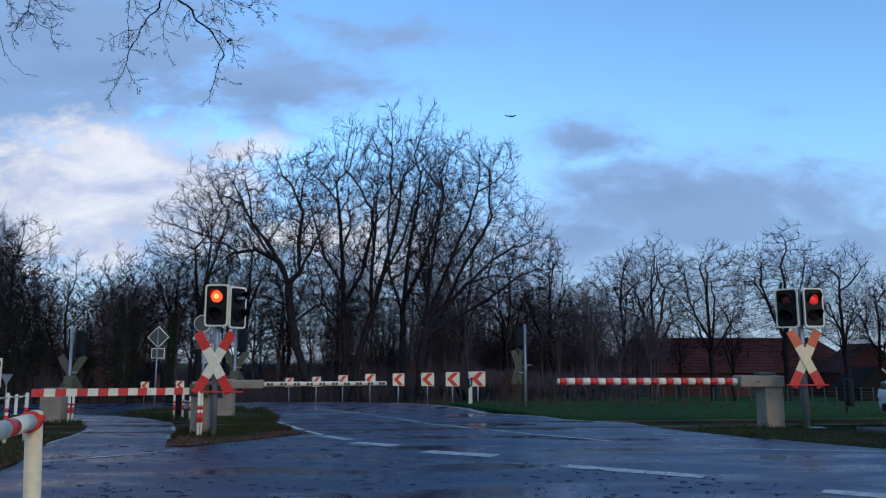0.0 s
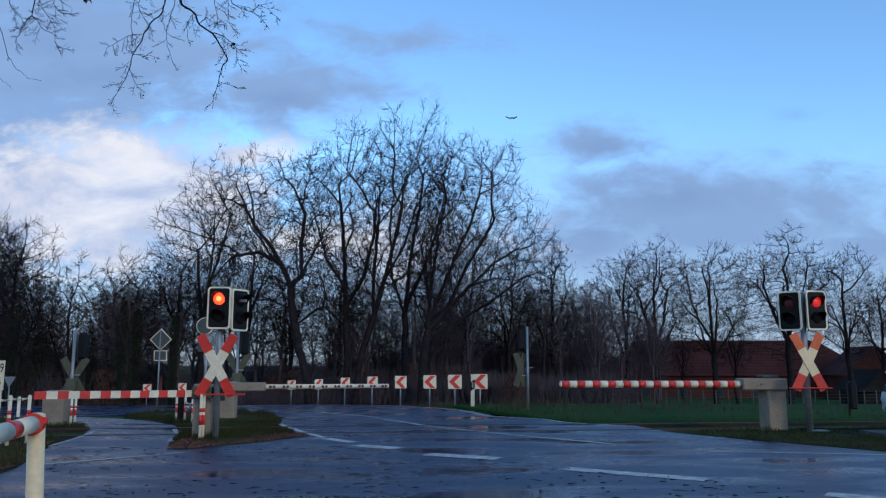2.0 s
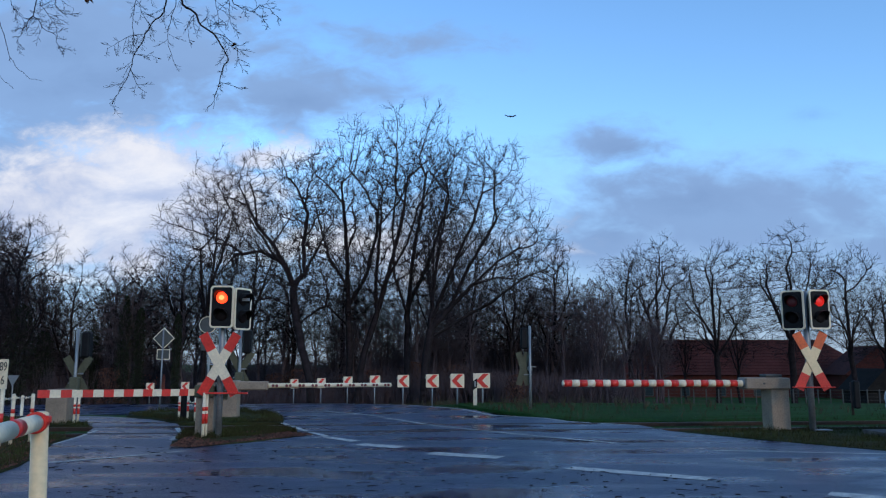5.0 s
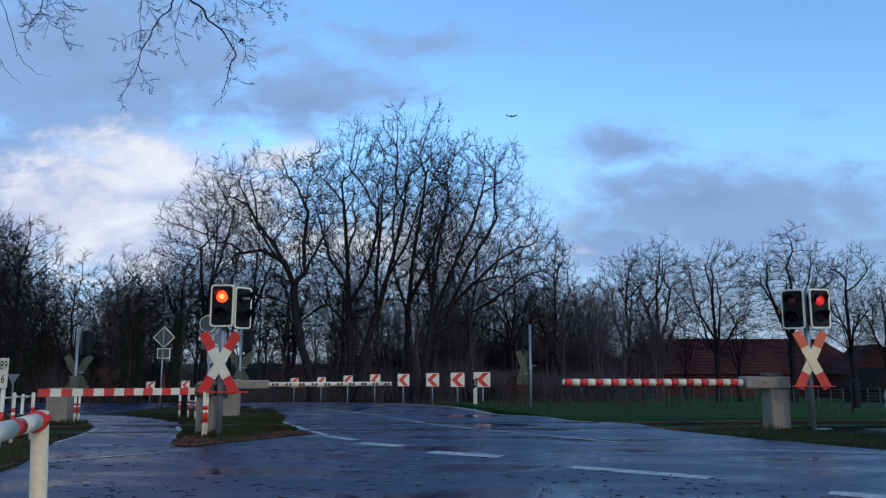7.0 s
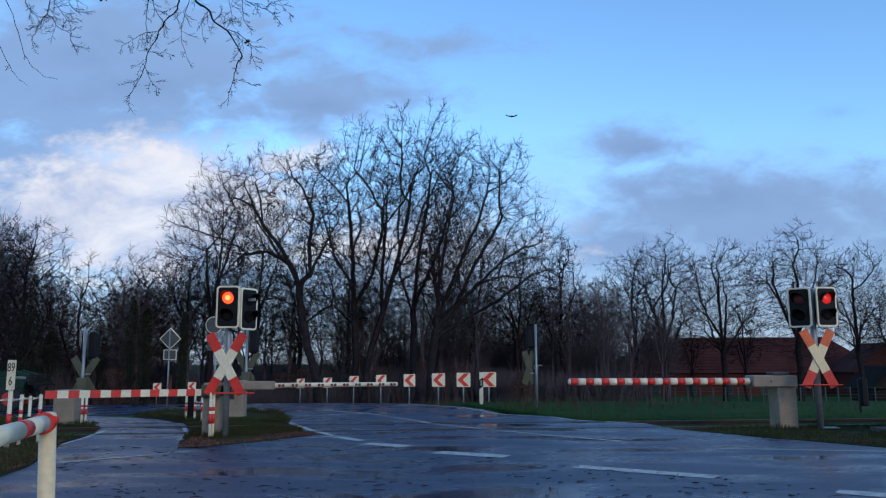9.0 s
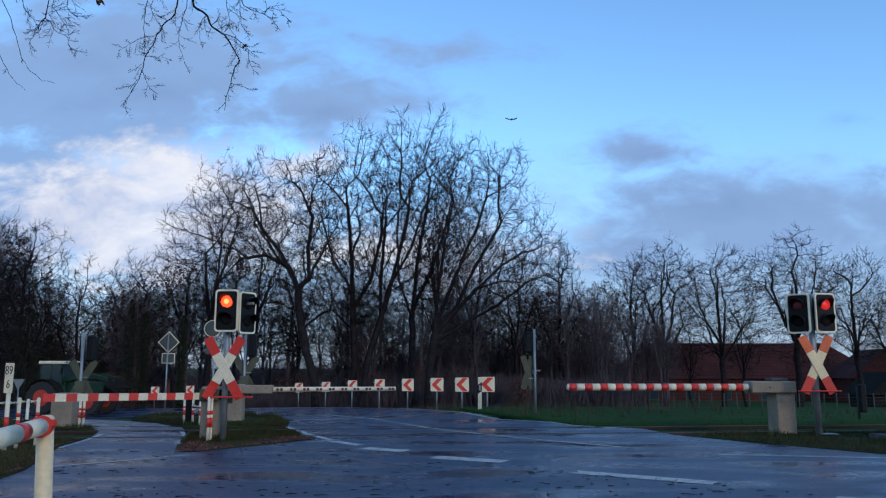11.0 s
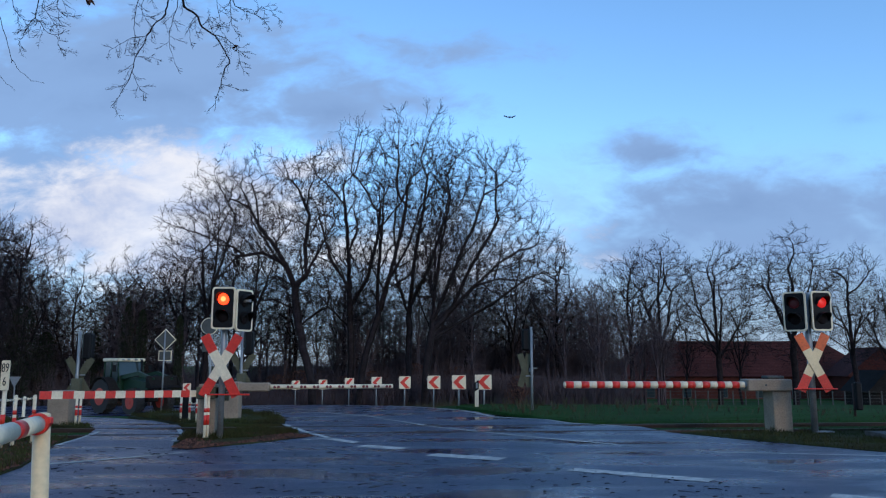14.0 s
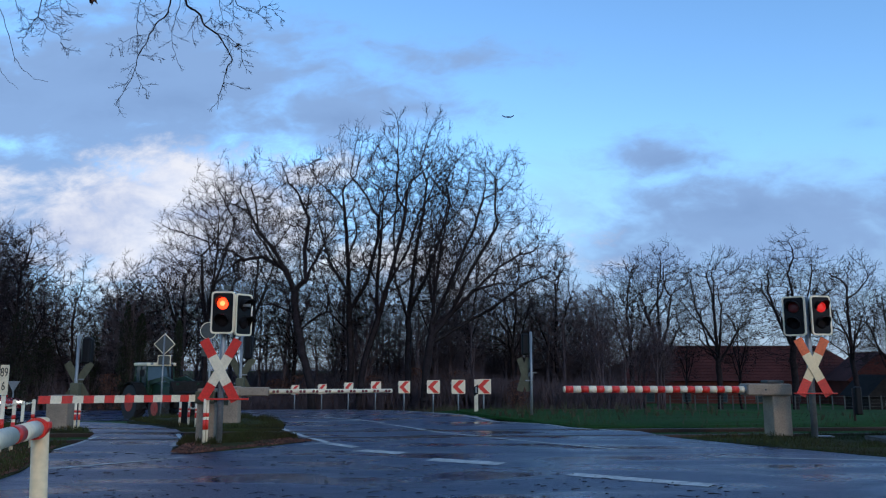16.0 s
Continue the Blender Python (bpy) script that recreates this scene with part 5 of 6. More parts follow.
for i, (x, y, h, w) in enumerate(((-11.09, 50, 2.6, 2.6), (-10.31, 51, 2.2, 2.0), (-4.86, 50, 2.6, 3.0), (-21.01, 48, 2.8, 2.6), (3.86, 44, 1.6, 1.6), (-9.4, 49, 2.8, 3.0), (-6.7, 49.5, 2.4, 2.6), (-2.2, 49.5, 2.8, 3.0), (0.6, 50, 2.4, 2.6))):
    leafy("brown_shrub", x, y, h, w, 1300, BROWNLEAF, 450 + i, "shrub with withered reddish brown leaves")


# ---- boughs overhead ----
def overhang(pivot, limbs, seed, label, leaves=()):
    """Drooping bare boughs of a tree that stands behind the camera."""
    w = Wood(seed)
    w.depth, w.kids, w.thin, w.ratio = 2, (9, 7), 0.0013, (0.3, 0.55)
    t = thing("overhanging_bough", pose(*pivot), label, "tree branch", "boughs overhead")
    o = Vector(pivot)
    for pts, r0, r1, n, ln in limbs:
        q = [Vector(p) - o for p in pts]
        fine = []
        for a, b in zip(q, q[1:]):
            for s in range(3):
                fine.append(a.lerp(b, s / 3) + Vector((w.rng.uniform(-1, 1), w.rng.uniform(-1, 1), w.rng.uniform(-1, 1))) * 0.006)
        fine.append(q[-1])
        w.limb(fine, r0 * 0.62, r1 * 0.55)
        for k in range(n):
            f = (k + w.rng.random()) / n * (len(fine) - 1)
            i = min(len(fine) - 2, int(f))
            axis = (fine[i + 1] - fine[i]).normalized()
            side = axis.orthogonal().normalized()
            side.rotate(Matrix.Rotation(w.rng.uniform(0, 6.28), 3, axis))
            sp = w.rng.uniform(0.6, 1.1)
            w.sprout(fine[i].lerp(fine[i + 1], f - i), axis * math.cos(sp) + side * math.sin(sp), ln * w.rng.uniform(0.5, 1.2) * (1.6 - 0.8 * f / (len(fine) - 1)), 0.0018, 1, lambda p: True, -0.06, 0.13)
    b = new("bough", w.mesh("bough", BARK))
    b.parent = t
    for at, size in leaves:
        bm = bmesh.new()
        for _ in range(4):
            p = Vector(at) - o + Vector([w.rng.uniform(-0.4, 0.4) * size for _ in range(3)])
            e1 = Vector([w.rng.gauss(0, 1) for _ in range(3)]).normalized() * size * 0.55
            e2 = e1.orthogonal().normalized() * size * 0.3
            up = e1.cross(e2).normalized() * size * 0.2
            mid = [bm.verts.new(p - e1), bm.verts.new(p + e1)]
            rim = [bm.verts.new(p + e2 + up), bm.verts.new(p - e2 + up)]
            bm.faces.new((mid[0], rim[0], mid[1]))
            bm.faces.new((mid[1], rim[1], mid[0]))
        part("withered_leaf", bm, BROWNLEAF, t, "curled brown withered leaves")
    return t


boughs = [
    overhang((-2.31, 6.0, 4.98), [
        ([(-2.31, 6.0, 4.98), (-2.32, 6.0, 4.47), (-2.34, 6.0, 4.17), (-2.35, 6.0, 4.1), (-2.46, 6.0, 3.99), (-2.51, 6.0, 3.86), (-2.58, 6.0, 3.73), (-2.6, 6.0, 3.61), (-2.64, 6.0, 3.5), (-2.69, 6.0, 3.39), (-2.75, 6.0, 3.31)], 0.015, 0.0035, 17, 0.15),
        ([(-2.6, 6.0, 3.61), (-2.55, 6.0, 3.5), (-2.52, 6.0, 3.45), (-2.46, 6.0, 3.41)], 0.004, 0.0025, 7, 0.09),
        ([(-2.6, 6.05, 3.75), (-2.49, 6.05, 3.75), (-2.38, 6.05, 3.72)], 0.004, 0.0025, 6, 0.09),
        ([(-2.49, 5.95, 3.88), (-2.6, 5.95, 3.88), (-2.7, 5.95, 3.81), (-2.78, 5.95, 3.76)], 0.005, 0.0025, 10, 0.11),
        ([(-2.58, 6.1, 4.52), (-2.64, 6.1, 4.22), (-2.65, 6.1, 4.07), (-2.63, 6.1, 3.94), (-2.63, 6.1, 3.79)], 0.007, 0.003, 8, 0.1),
        ([(-2.28, 6.1, 4.52), (-2.3, 6.1, 4.22), (-2.33, 6.1, 4.09), (-2.35, 6.1, 3.98), (-2.34, 6.1, 3.85), (-2.27, 6.1, 3.68)], 0.007, 0.003, 11, 0.13),
        ([(-2.49, 6.0, 4.42), (-2.56, 6.0, 4.17), (-2.51, 6.0, 4.06), (-2.44, 6.0, 3.95)], 0.005, 0.0025, 9, 0.12),
        ([(-2.27, 5.9, 4.92), (-2.22, 5.9, 4.37), (-2.16, 5.9, 4.12), (-2.06, 5.9, 4.05), (-2.01, 5.9, 3.95), (-1.9, 5.9, 3.87), (-1.82, 5.9, 3.75), (-1.76, 5.9, 3.65), (-1.81, 5.9, 3.57), (-1.83, 5.9, 3.46), (-1.86, 5.9, 3.36), (-1.87, 5.9, 3.23)], 0.02, 0.0035, 18, 0.15),
        ([(-2.06, 5.9, 4.04), (-2.11, 5.9, 3.96), (-2.1, 5.9, 3.85), (-2.07, 5.9, 3.75)], 0.005, 0.0025, 5, 0.07),
        ([(-1.94, 5.95, 3.9), (-1.82, 5.95, 3.87), (-1.72, 5.95, 3.78), (-1.7, 5.95, 3.68), (-1.66, 5.95, 3.55)], 0.007, 0.003, 13, 0.13),
        ([(-1.83, 5.9, 3.46), (-1.73, 5.9, 3.43), (-1.64, 5.9, 3.39)], 0.004, 0.0025, 5, 0.07),
        ([(-1.99, 5.85, 3.93), (-1.94, 5.85, 3.98), (-1.87, 5.85, 3.94), (-1.79, 5.85, 3.84)], 0.005, 0.0025, 7, 0.1),
        ([(-1.85, 6.0, 4.52), (-1.81, 6.0, 4.17), (-1.8, 6.0, 4.02), (-1.76, 6.0, 3.95)], 0.006, 0.003, 9, 0.12),
        ([(-1.95, 6.0, 4.42), (-1.92, 6.0, 4.17), (-1.89, 6.0, 4.06), (-1.83, 6.0, 4.0)], 0.005, 0.003, 8, 0.11),
    ], 501, "drooping bare bough with fine crooked twigs", [((-1.74, 5.95, 3.78), 0.045), ((-1.72, 6.0, 4.06), 0.02)]),
    overhang((-3.4, 5.6, 4.73), [
        ([(-3.19, 5.6, 4.25), (-3.2, 5.6, 3.97), (-3.21, 5.6, 3.88), (-3.26, 5.6, 3.8), (-3.3, 5.6, 3.72), (-3.32, 5.6, 3.66)], 0.009, 0.003, 12, 0.13),
        ([(-3.21, 5.6, 3.88), (-3.16, 5.6, 3.84), (-3.12, 5.6, 3.78), (-3.02, 5.6, 3.72), (-3.0, 5.6, 3.64), (-2.92, 5.6, 3.6)], 0.006, 0.0025, 12, 0.12),
        ([(-3.14, 5.6, 4.21), (-3.16, 5.6, 3.97), (-3.08, 5.6, 3.87), (-3.0, 5.6, 3.77)], 0.006, 0.0025, 10, 0.12),
        ([(-3.45, 5.6, 4.16), (-3.38, 5.6, 3.97), (-3.33, 5.6, 3.89), (-3.25, 5.6, 3.85)], 0.006, 0.0025, 8, 0.12),
        ([(-3.03, 5.6, 4.21), (-3.05, 5.6, 3.97), (-2.99, 5.6, 3.91), (-2.9, 5.6, 3.89)], 0.006, 0.0025, 9, 0.12),
        ([(-3.73, 5.6, 4.35), (-3.48, 5.6, 3.88), (-3.4, 5.6, 3.65), (-3.36, 5.6, 3.55), (-3.29, 5.6, 3.45), (-3.19, 5.6, 3.37), (-3.09, 5.6, 3.35)], 0.006, 0.0025, 1, 0.05),
        ([(-3.74, 5.6, 3.97), (-3.53, 5.6, 3.56), (-3.45, 5.6, 3.42), (-3.38, 5.6, 3.35), (-3.31, 5.6, 3.29)], 0.005, 0.0025, 1, 0.05),
        ([(-2.87, 5.6, 4.39), (-2.82, 5.6, 4.18), (-2.79, 5.6, 4.03)], 0.006, 0.003, 3, 0.06),
    ], 502, "thin bare bough hanging into view", [((-2.79, 5.6, 4.03), 0.06)]),
    overhang((-1.5, 6.0, 4.6), [
        ([(-1.91, 6.0, 4.47), (-1.77, 6.0, 4.17), (-1.7, 6.0, 4.13), (-1.62, 6.0, 4.11), (-1.54, 6.0, 4.06), (-1.46, 6.0, 3.95)], 0.008, 0.003, 12, 0.12),
        ([(-1.62, 6.0, 4.11), (-1.54, 6.0, 4.17), (-1.47, 6.0, 4.12), (-1.37, 6.0, 4.02)], 0.005, 0.0025, 8, 0.1),
    ], 503, "short bare bough tip with crooked twigs"),
]


# ---- vehicles ----
def wheel(parent, at, r, w, rim_r, rim_m, lugs=0):
    t = part("wheel", tube((0, -w / 2, 0), (0, w / 2, 0), r * 0.97, n=28), TYRE, parent)
    t.location = at
    if lugs:
        bm = bmesh.new()
        for k in range(lugs):
            a = k * 2 * math.pi / lugs
            for s in (-1, 1):
                m = Matrix.Rotation(-a - 0.08 * s, 4, "Y") @ Matrix.Translation((0, s * w * 0.25, r)) @ Matrix.Rotation(radians(35 * s), 4, "Z")
                box((0.06, w * 0.55, 0.07), (0, 0, 0), 0, m, bm)
        part("tread", bm, TYRE, t)
    part("rim", tube((0, -w / 2 - 0.012, 0), (0, w / 2 + 0.012, 0), rim_r, rim_r * 0.97, n=24), rim_m, t)
    part("hub", tube((0, -w / 2 - 0.05, 0), (0, w / 2 + 0.05, 0), rim_r * 0.35, n=12), rim_m, t)
    return t


def build_tractor():
    """Green tractor with a front loader; it faces +x, its rear axle over the origin."""
    t = thing("tractor", pose(-30, 39, -1.2), "green tractor with white cab roof, red rims and front loader", "tractor")
    for s in (-1, 1):
        wheel(t, (0, s * 0.85, 0.82), 0.82, 0.5, 0.42, RIM, 16)
        wheel(t, (2.45, s * 0.82, 0.62), 0.62, 0.42, 0.33, RIM, 14)
        bm = bmesh.new()
        n = 10
        prev = None
        for k in range(n + 1):
            a = radians(10 + 150 * k / n)
            ring = [bm.verts.new((math.cos(a) * rr, s * 0.85 + yy, 0.82 + math.sin(a) * rr)) for rr, yy in ((0.92, -0.3), (0.92, 0.3), (0.96, 0.3), (0.96, -0.3))]
            if prev:
                for i in range(4):
                    j = (i + 1) % 4
                    bm.faces.new((prev[i], prev[j], ring[j], ring[i]))
            prev = ring
        part("fender", bm, SHED, t)
    part("chassis", box((3.2, 0.55, 0.5), (1.25, 0, 0.85), 0.05), SHED, t)
    part("bonnet", plate([(0.85, 1.0), (2.85, 0.95), (2.9, 1.35), (2.7, 1.55), (0.85, 1.75)], -0.4, 0.4), GREEN, t)
    part("grille", box((0.06, 0.6, 0.4), (2.9, 0, 1.15), 0.01), BLACK, t)
    part("cab_base", box((1.35, 1.3, 0.6), (0.2, 0, 1.3), 0.05), GREEN, t)
    part("cab_glass", plate([(-0.42, 1.55), (0.88, 1.55), (0.72, 2.52), (-0.36, 2.52)], -0.66, 0.66), DARKGLASS, t)
    for s in (-1, 1):
        for x0, x1 in ((-0.43, -0.37), (0.2, 0.18), (0.9, 0.74)):
            part("cab_pillar", tube((x0, s * 0.68, 1.5), (x1, s * 0.66, 2.55), 0.04, n=8), GREEN, t)
        part("mirror", box((0.04, 0.2, 0.32), (0.95, s * 0.98, 2.2), 0.02), BLACK, t)
        part("mirror_arm", tube((0.8, s * 0.68, 2.4), (0.95, s * 0.98, 2.3), 0.015, n=6), BLACK, t)
        part("loader_arm", plate([(0.7, 1.6), (0.85, 1.85), (2.3, 2.05), (3.5, 1.75), (3.45, 1.6), (2.3, 1.88)], s * 0.5 - 0.06, s * 0.5 + 0.06), GREEN, t)
        part("loader_post", box((0.16, 0.14, 0.95), (0.85, s * 0.52, 1.3), 0.02), GREEN, t)
    roof = part("cab_roof", box((1.4, 1.5, 0.16), (0.18, 0, 2.6), 0.06, seg=2), WHITE, t)
    for y in (-0.5, -0.2, 0.2, 0.5):
        part("work_lamp", box((0.06, 0.14, 0.08), (0.9, y, 2.62), 0.02), STEEL, roof)
    part("exhaust", tube((0.95, 0.5, 1.5), (0.95, 0.5, 2.6), 0.05, n=10), BLACK, t)
    part("bucket", plate([(3.35, 1.3), (3.85, 1.25), (3.9, 1.31), (3.5, 1.4), (3.45, 1.8), (3.35, 1.85)], -0.8, 0.8), SHED, t)
    for s in (-1, 1):
        part("bucket_side", plate([(3.35, 1.3), (3.85, 1.25), (3.45, 1.82), (3.35, 1.85)], s * 0.8 - 0.02, s * 0.8 + 0.02), SHED, t)
        part("headlamp", box((0.05, 0.18, 0.12), (2.92, s * 0.25, 1.42), 0.02), DARKGLASS, t)
    part("seat", box((0.45, 0.5, 0.7), (0.05, 0, 1.7), 0.06), BLACK, t)
    return t


def build_car(name, m, paint, label, lamp):
    """A small hatchback that faces +x."""
    t = thing(name, m, label, "car")
    prof = [(-2.05, 0.35), (-2.1, 0.75), (-2.0, 1.0), (1.0, 0.98), (1.75, 0.86), (2.02, 0.7), (2.08, 0.45), (2.0, 0.25), (-1.95, 0.25)]
    bm = plate(prof, -0.85, 0.85)
    bmesh.ops.bevel(bm, geom=[e for e in bm.edges], offset=0.07, segments=2, affect="EDGES")
    for f in bm.faces:
        f.smooth = True
    part("body", bm, paint, t)
    cab = [(-1.95, 0.98), (-1.6, 1.38), (-1.2, 1.46), (-0.1, 1.46), (0.35, 1.36), (1.1, 0.96)]
    bm = plate(cab, -0.68, 0.68)
    part("windows", bm, DARKGLASS, t)
    bm = plate([(-1.62, 1.39), (-1.2, 1.48), (-0.1, 1.48), (0.36, 1.38), (0.3, 1.34), (-0.1, 1.43), (-1.2, 1.43), (-1.55, 1.34)], -0.7, 0.7)
    part("roof", bm, paint, t)
    for s in (-1, 1):
        for x0, z0, x1, z1 in ((0.36, 1.38, 1.08, 0.98), (-0.3, 1.46, -0.35, 0.98), (-1.6, 1.38, -1.95, 0.98)):
            part("pillar", tube((x0, s * 0.68, z0), (x1, s * 0.74, z1), 0.035, n=6), paint, t)
        wheel(t, (1.3, s * 0.76, 0.31), 0.31, 0.2, 0.2, STEEL)
        wheel(t, (-1.3, s * 0.76, 0.31), 0.31, 0.2, 0.2, STEEL)
        part("headlamp", box((0.12, 0.34, 0.16), (1.97, s * 0.58, 0.68), 0.04, seg=2), lamp, t)
        part("mirror", box((0.1, 0.16, 0.12), (0.7, s * 0.92, 1.02), 0.03), paint, t)
    part("grille", box((0.06, 0.7, 0.14), (2.06, 0, 0.56), 0.02), BLACK, t)
    part("air_intake", box((0.06, 1.3, 0.14), (2.05, 0, 0.34), 0.02), BLACK, t)
    part("number_plate", box((0.03, 0.5, 0.11), (2.09, 0, 0.46), 0.005), WHITE, t)
    return t


tractor = build_tractor()
follower = build_car("following_car", pose(-40, 39, -1.1), CARRED, "red hatchback with lit headlamps following the tractor", HEADLAMP)
build_car("waiting_car", pose(9.37, 12.35, 0.105, 0, 0, 180), CARWHITE, "white hatchback waiting beside the crossing", DARKGLASS)
layby = part("pavement", slab([(7.0, 11.3), (7.0, 13.3), (14, 13.6), (20, 12), (20, 9), (12, 9.6)], -0.1, 0.105), BALLAST)
tagged(layby, "strip of dark gravel under the waiting car", "pavement", kind="structure")

# stands in for a dark speck on the lens; no real bird
bird = thing("bird", pose(0, 60, 20), "small dark speck on the lens, modelled as a bird in the sky", "bird")
bm = bmesh.new()
bmesh.ops.create_uvsphere(bm, u_segments=10, v_segments=6, radius=0.07, matrix=Matrix.Diagonal((0.8, 2.2, 0.7, 1)))
part("body", bm, BLACK, bird)
for s in (-1, 1):
    part("wing", plate([(0, 0.02), (s * 0.22, -0.03 if s > 0 else 0.0), (s * 0.48, 0.12), (s * 0.46, 0.16), (s * 0.2, 0.05), (0, 0.07)], -0.08, 0.04), BLACK, bird)


# ---- clouds ----
def cloud_material():
    m = bpy.data.materials.new("cloud_layer")
    m.use_nodes = True
    nt = m.node_tree
    nt.nodes.clear()
    link = nt.links.new

    def math_(op, a, b=None, clamp=False):
        n = nt.nodes.new("ShaderNodeMath")
        n.operation, n.use_clamp = op, clamp
        for i, v in enumerate((a, b)):
            if v is None:
                continue
            if isinstance(v, (int, float)):
                n.inputs[i].default_value = v
            else:
                link(v, n.inputs[i])
        return n.outputs[0]

    def noise_(vec, scale, detail, rough=0.55, dist=0.0):
        n = nt.nodes.new("ShaderNodeTexNoise")
        n.inputs["Scale"].default_value, n.inputs["Detail"].default_value, n.inputs["Roughness"].default_value, n.inputs["Distortion"].default_value = scale, detail, rough, dist
        link(vec, n.inputs["Vector"])
        return n.outputs[0]

    def step_(v, a, b):
        n = nt.nodes.new("ShaderNodeMapRange")
        n.interpolation_type = "SMOOTHSTEP"
        n.inputs[1].default_value, n.inputs[2].default_value = a, b
        link(v, n.inputs[0])
        return n.outputs[0]

    out = nt.nodes.new("ShaderNodeOutputMaterial")
    tc = nt.nodes.new("ShaderNodeTexCoord")
    sep = nt.nodes.new("ShaderNodeSeparateXYZ")
    link(tc.outputs["Object"], sep.inputs[0])
    depth = math_("MAXIMUM", math_("ABSOLUTE", sep.outputs[1]), 300.0)
    u = math_("DIVIDE", sep.outputs[0], depth)
    v = math_("DIVIDE", sep.outputs[2], depth)
    com = nt.nodes.new("ShaderNodeCombineXYZ")
    link(u, com.inputs[0])
    link(math_("MULTIPLY", v, 1.9), com.inputs[1])
    link(math_("MULTIPLY", sep.outputs[1], 0.0002), com.inputs[2])
    big = noise_(com.outputs[0], 6.5, 9, 0.58, 0.4)
    fine = noise_(com.outputs[0], 15.0, 8, 0.6, 0.3)

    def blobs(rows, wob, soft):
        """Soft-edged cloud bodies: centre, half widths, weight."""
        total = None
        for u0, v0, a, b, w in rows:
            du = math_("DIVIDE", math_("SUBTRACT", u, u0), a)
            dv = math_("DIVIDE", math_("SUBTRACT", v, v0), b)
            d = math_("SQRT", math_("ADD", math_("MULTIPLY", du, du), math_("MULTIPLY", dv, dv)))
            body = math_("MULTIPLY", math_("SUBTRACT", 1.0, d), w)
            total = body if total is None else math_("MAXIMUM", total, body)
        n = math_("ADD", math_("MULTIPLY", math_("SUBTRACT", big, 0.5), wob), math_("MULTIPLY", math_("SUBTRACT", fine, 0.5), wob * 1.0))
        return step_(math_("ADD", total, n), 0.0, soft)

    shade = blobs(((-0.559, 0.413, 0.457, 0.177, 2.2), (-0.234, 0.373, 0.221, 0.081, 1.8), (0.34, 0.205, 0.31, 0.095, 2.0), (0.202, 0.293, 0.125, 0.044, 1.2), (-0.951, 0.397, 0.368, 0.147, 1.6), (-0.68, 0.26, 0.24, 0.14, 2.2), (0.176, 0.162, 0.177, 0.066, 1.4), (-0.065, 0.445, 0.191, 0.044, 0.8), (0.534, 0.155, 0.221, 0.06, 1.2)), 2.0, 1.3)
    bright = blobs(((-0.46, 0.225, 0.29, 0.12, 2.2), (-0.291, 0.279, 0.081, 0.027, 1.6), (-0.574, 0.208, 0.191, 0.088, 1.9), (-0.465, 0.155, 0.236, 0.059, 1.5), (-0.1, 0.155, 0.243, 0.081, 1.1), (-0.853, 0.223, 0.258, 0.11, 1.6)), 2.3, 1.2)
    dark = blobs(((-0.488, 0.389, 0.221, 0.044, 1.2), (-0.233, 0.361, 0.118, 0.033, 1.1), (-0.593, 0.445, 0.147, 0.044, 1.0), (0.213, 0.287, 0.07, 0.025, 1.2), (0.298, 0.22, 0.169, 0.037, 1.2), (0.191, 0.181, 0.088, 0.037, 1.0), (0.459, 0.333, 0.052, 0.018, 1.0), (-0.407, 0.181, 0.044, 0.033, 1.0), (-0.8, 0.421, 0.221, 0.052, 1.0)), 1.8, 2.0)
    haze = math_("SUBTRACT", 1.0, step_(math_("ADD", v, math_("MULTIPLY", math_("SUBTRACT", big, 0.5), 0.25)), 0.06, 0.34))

    def glow(col, k):
        e = nt.nodes.new("ShaderNodeEmission")
        e.inputs[0].default_value, e.inputs[1].default_value = (*col, 1), k
        return e.outputs[0]

    def over(fac, a, b):
        n = nt.nodes.new("ShaderNodeMixShader")
        link(fac, n.inputs[0])
        link(a, n.inputs[1])
        link(b, n.inputs[2])
        return n.outputs[0]

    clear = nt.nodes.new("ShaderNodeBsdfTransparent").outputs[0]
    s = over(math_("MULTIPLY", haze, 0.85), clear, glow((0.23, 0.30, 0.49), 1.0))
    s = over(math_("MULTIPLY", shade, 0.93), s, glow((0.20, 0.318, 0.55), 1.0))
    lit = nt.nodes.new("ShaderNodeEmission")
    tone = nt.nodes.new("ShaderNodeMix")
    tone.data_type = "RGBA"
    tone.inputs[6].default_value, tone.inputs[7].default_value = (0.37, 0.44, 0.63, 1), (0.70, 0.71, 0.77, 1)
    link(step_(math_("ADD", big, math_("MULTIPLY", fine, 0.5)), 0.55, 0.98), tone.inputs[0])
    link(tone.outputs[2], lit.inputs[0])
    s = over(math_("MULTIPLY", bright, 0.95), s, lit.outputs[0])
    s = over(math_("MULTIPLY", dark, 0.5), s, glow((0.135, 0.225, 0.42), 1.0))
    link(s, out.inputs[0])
    return m


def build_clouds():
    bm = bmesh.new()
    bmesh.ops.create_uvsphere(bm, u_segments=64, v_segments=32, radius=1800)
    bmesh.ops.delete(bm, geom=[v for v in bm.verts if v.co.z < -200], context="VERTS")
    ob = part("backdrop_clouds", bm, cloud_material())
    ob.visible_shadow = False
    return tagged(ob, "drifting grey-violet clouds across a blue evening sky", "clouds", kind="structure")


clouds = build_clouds()


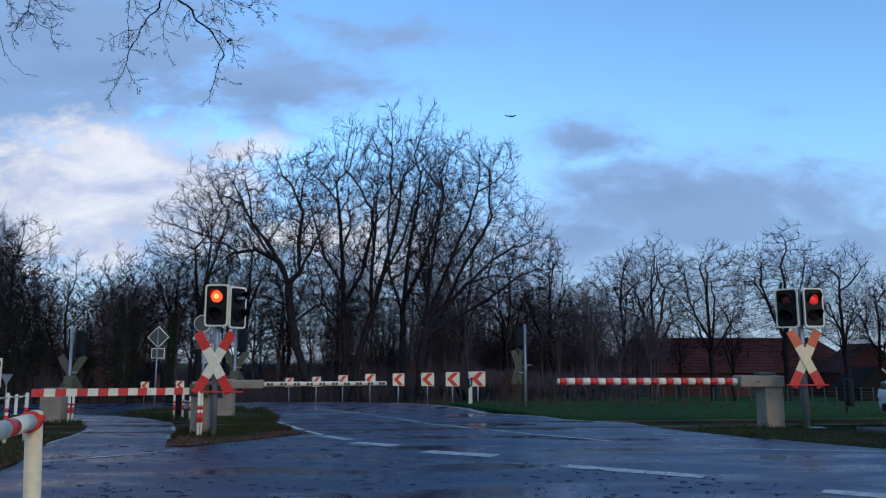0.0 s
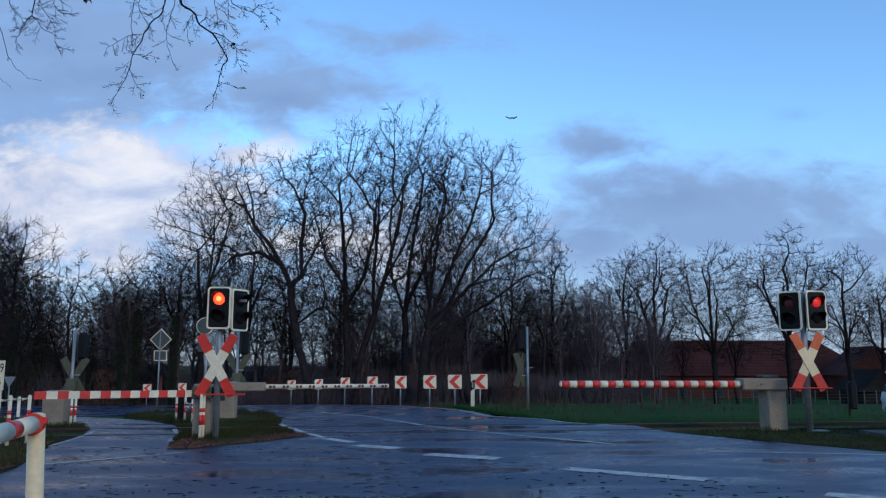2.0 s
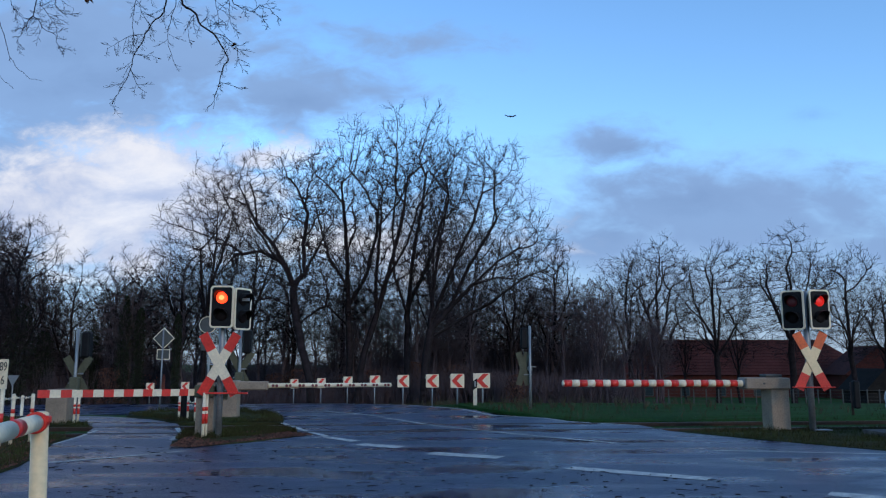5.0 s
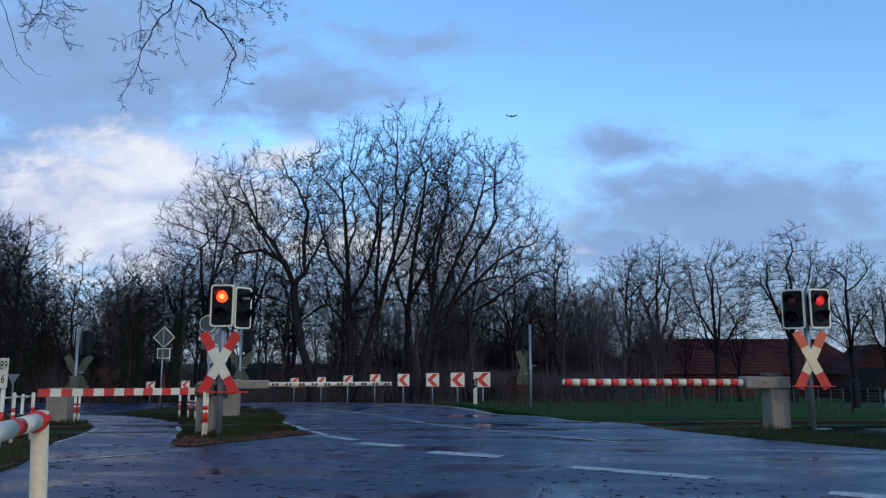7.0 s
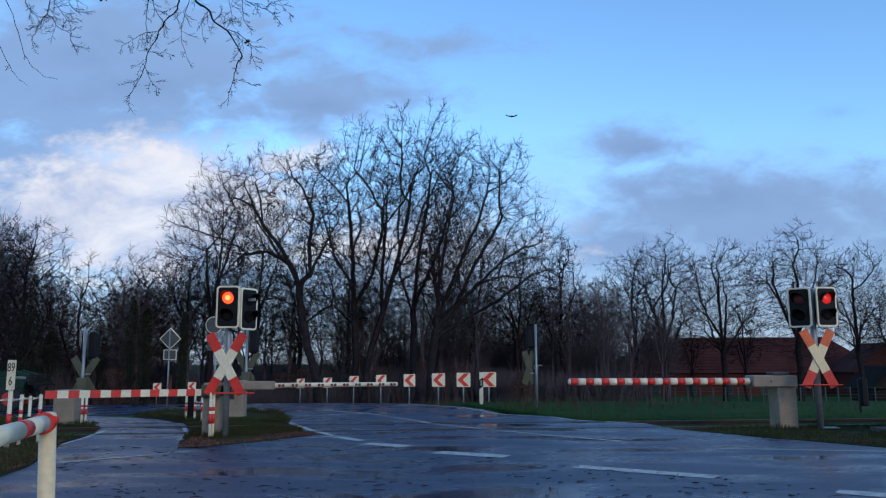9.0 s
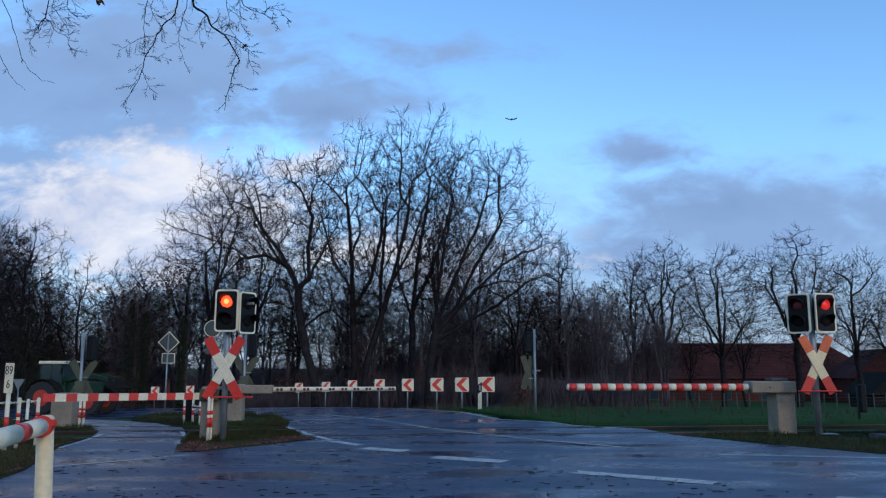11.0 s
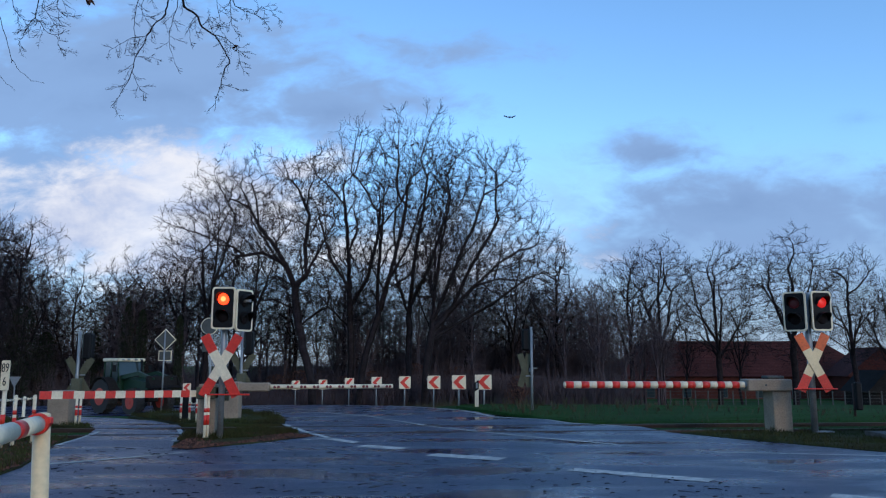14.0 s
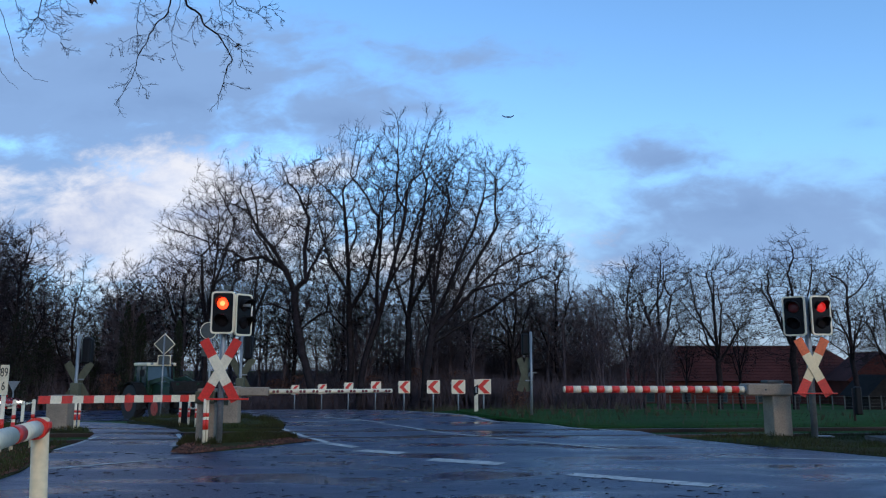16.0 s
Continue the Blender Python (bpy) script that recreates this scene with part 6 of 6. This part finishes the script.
def motions():
    walk(clouds, [(0.0, pose(0, 0, 0)), (8.0, pose(0, 0, 0, -0.5, 0, -2.4)), (16.0, pose(0, 0, 0, -1.0, 0, -4.8))])
    # rear axle: seconds, x, y, heading towards the crossing
    rows = []
    for t, x, y, a in ((0.0, -41.0, 39.6, 0), (6.0, -30.4, 39.6, 0), (9.0, -25.15, 39.6, 0), (10.2, -22.4, 39.6, 2), (11.3, -20.25, 39.4, 8), (12.0, -19.15, 39.2, 16), (13.0, -18.0, 38.8, 28), (14.0, -17.0, 38.3, 35), (15.0, -16.0, 37.7, 40), (16.0, -14.95, 37.0, 43)):
        c = math.cos(radians(a))
        rows.append((t, pose(x + 0.85 * math.sin(radians(a)), y + 0.85 * c, TRACTOR_Z, 0, 0, -a)))
    walk(tractor, rows)
    walk(follower, [(0.0, pose(-48, 39.8, TRACTOR_Z, 0, 0, -2)), (8.0, pose(-36, 39.8, TRACTOR_Z, 0, 0, -4)), (14.0, pose(-26.6, 39.8, TRACTOR_Z, 0, 0, -8)), (16.0, pose(-23.9, 39.5, TRACTOR_Z, 0, 0, -14))])
    for ob, k in zip(boughs, (1.0, 0.9, 0.9)):
        o = ob.matrix_basis.translation.copy()
        walk(ob, [(t, pose(o.x + dx * k, o.y, o.z + dz * k, dz * 6, 0, dx * 3)) for t, dx, dz in SWAY])
    walk(bird, [(t, pose(*p, 0, 0, 0)) for t, p in LENS_SPECK])


TRACTOR_Z = -1.2
# seconds, shift across and up
SWAY = [
    (0.0, -0.0, -0.0),
    (0.5, -0.002, 0.002),
    (1.0, 0.005, 0.005),
    (1.5, 0.007, -0.006),
    (2.0, 0.006, -0.014),
    (2.5, -0.003, -0.007),
    (3.0, -0.0, -0.014),
    (3.5, -0.007, -0.05),
    (4.0, -0.008, -0.046),
    (6.5, 0.01, 0.006),
    (7.0, 0.05, 0.007),
    (7.5, 0.025, -0.021),
    (8.0, -0.002, -0.016),
    (8.5, 0.027, 0.004),
    (9.0, 0.063, 0.011),
    (11.5, 0.02, -0.002),
    (12.0, -0.004, -0.012),
    (12.5, 0.01, -0.02),
    (13.0, 0.014, -0.025),
    (13.5, -0.013, -0.031),
    (14.0, -0.01, -0.028),
    (14.5, -0.014, -0.042),
    (15.0, -0.031, -0.03),
    (15.5, -0.032, 0.039),
    (16.0, 0.008, 0.029),
]
# seconds, place that keeps the lens speck still in view as the camera turns
LENS_SPECK = [
    (0, (5.47, 60, 20.84)),
    (0.5, (5.05, 60, 21.00)),
    (1, (5.03, 60, 21.06)),
    (1.5, (5.26, 60, 20.83)),
    (2, (5.36, 60, 20.91)),
    (2.5, (5.40, 60, 20.82)),
    (3, (5.25, 60, 20.96)),
    (3.5, (5.08, 60, 20.99)),
    (4, (5.08, 60, 20.98)),
    (6.5, (5.11, 60, 20.92)),
    (7, (5.13, 60, 20.89)),
    (7.5, (4.58, 60, 21.33)),
    (8, (4.96, 60, 20.77)),
    (8.5, (4.86, 60, 20.83)),
    (9, (4.77, 60, 20.86)),
    (11.5, (4.82, 60, 21.04)),
    (12, (4.94, 60, 20.97)),
    (12.5, (5.04, 60, 20.89)),
    (13, (5.00, 60, 21.08)),
    (13.5, (4.82, 60, 21.17)),
    (14, (4.89, 60, 21.02)),
    (14.5, (4.82, 60, 21.12)),
    (15, (4.96, 60, 21.07)),
    (15.5, (5.09, 60, 21.06)),
    (16, (4.80, 60, 21.41)),
]
motions()
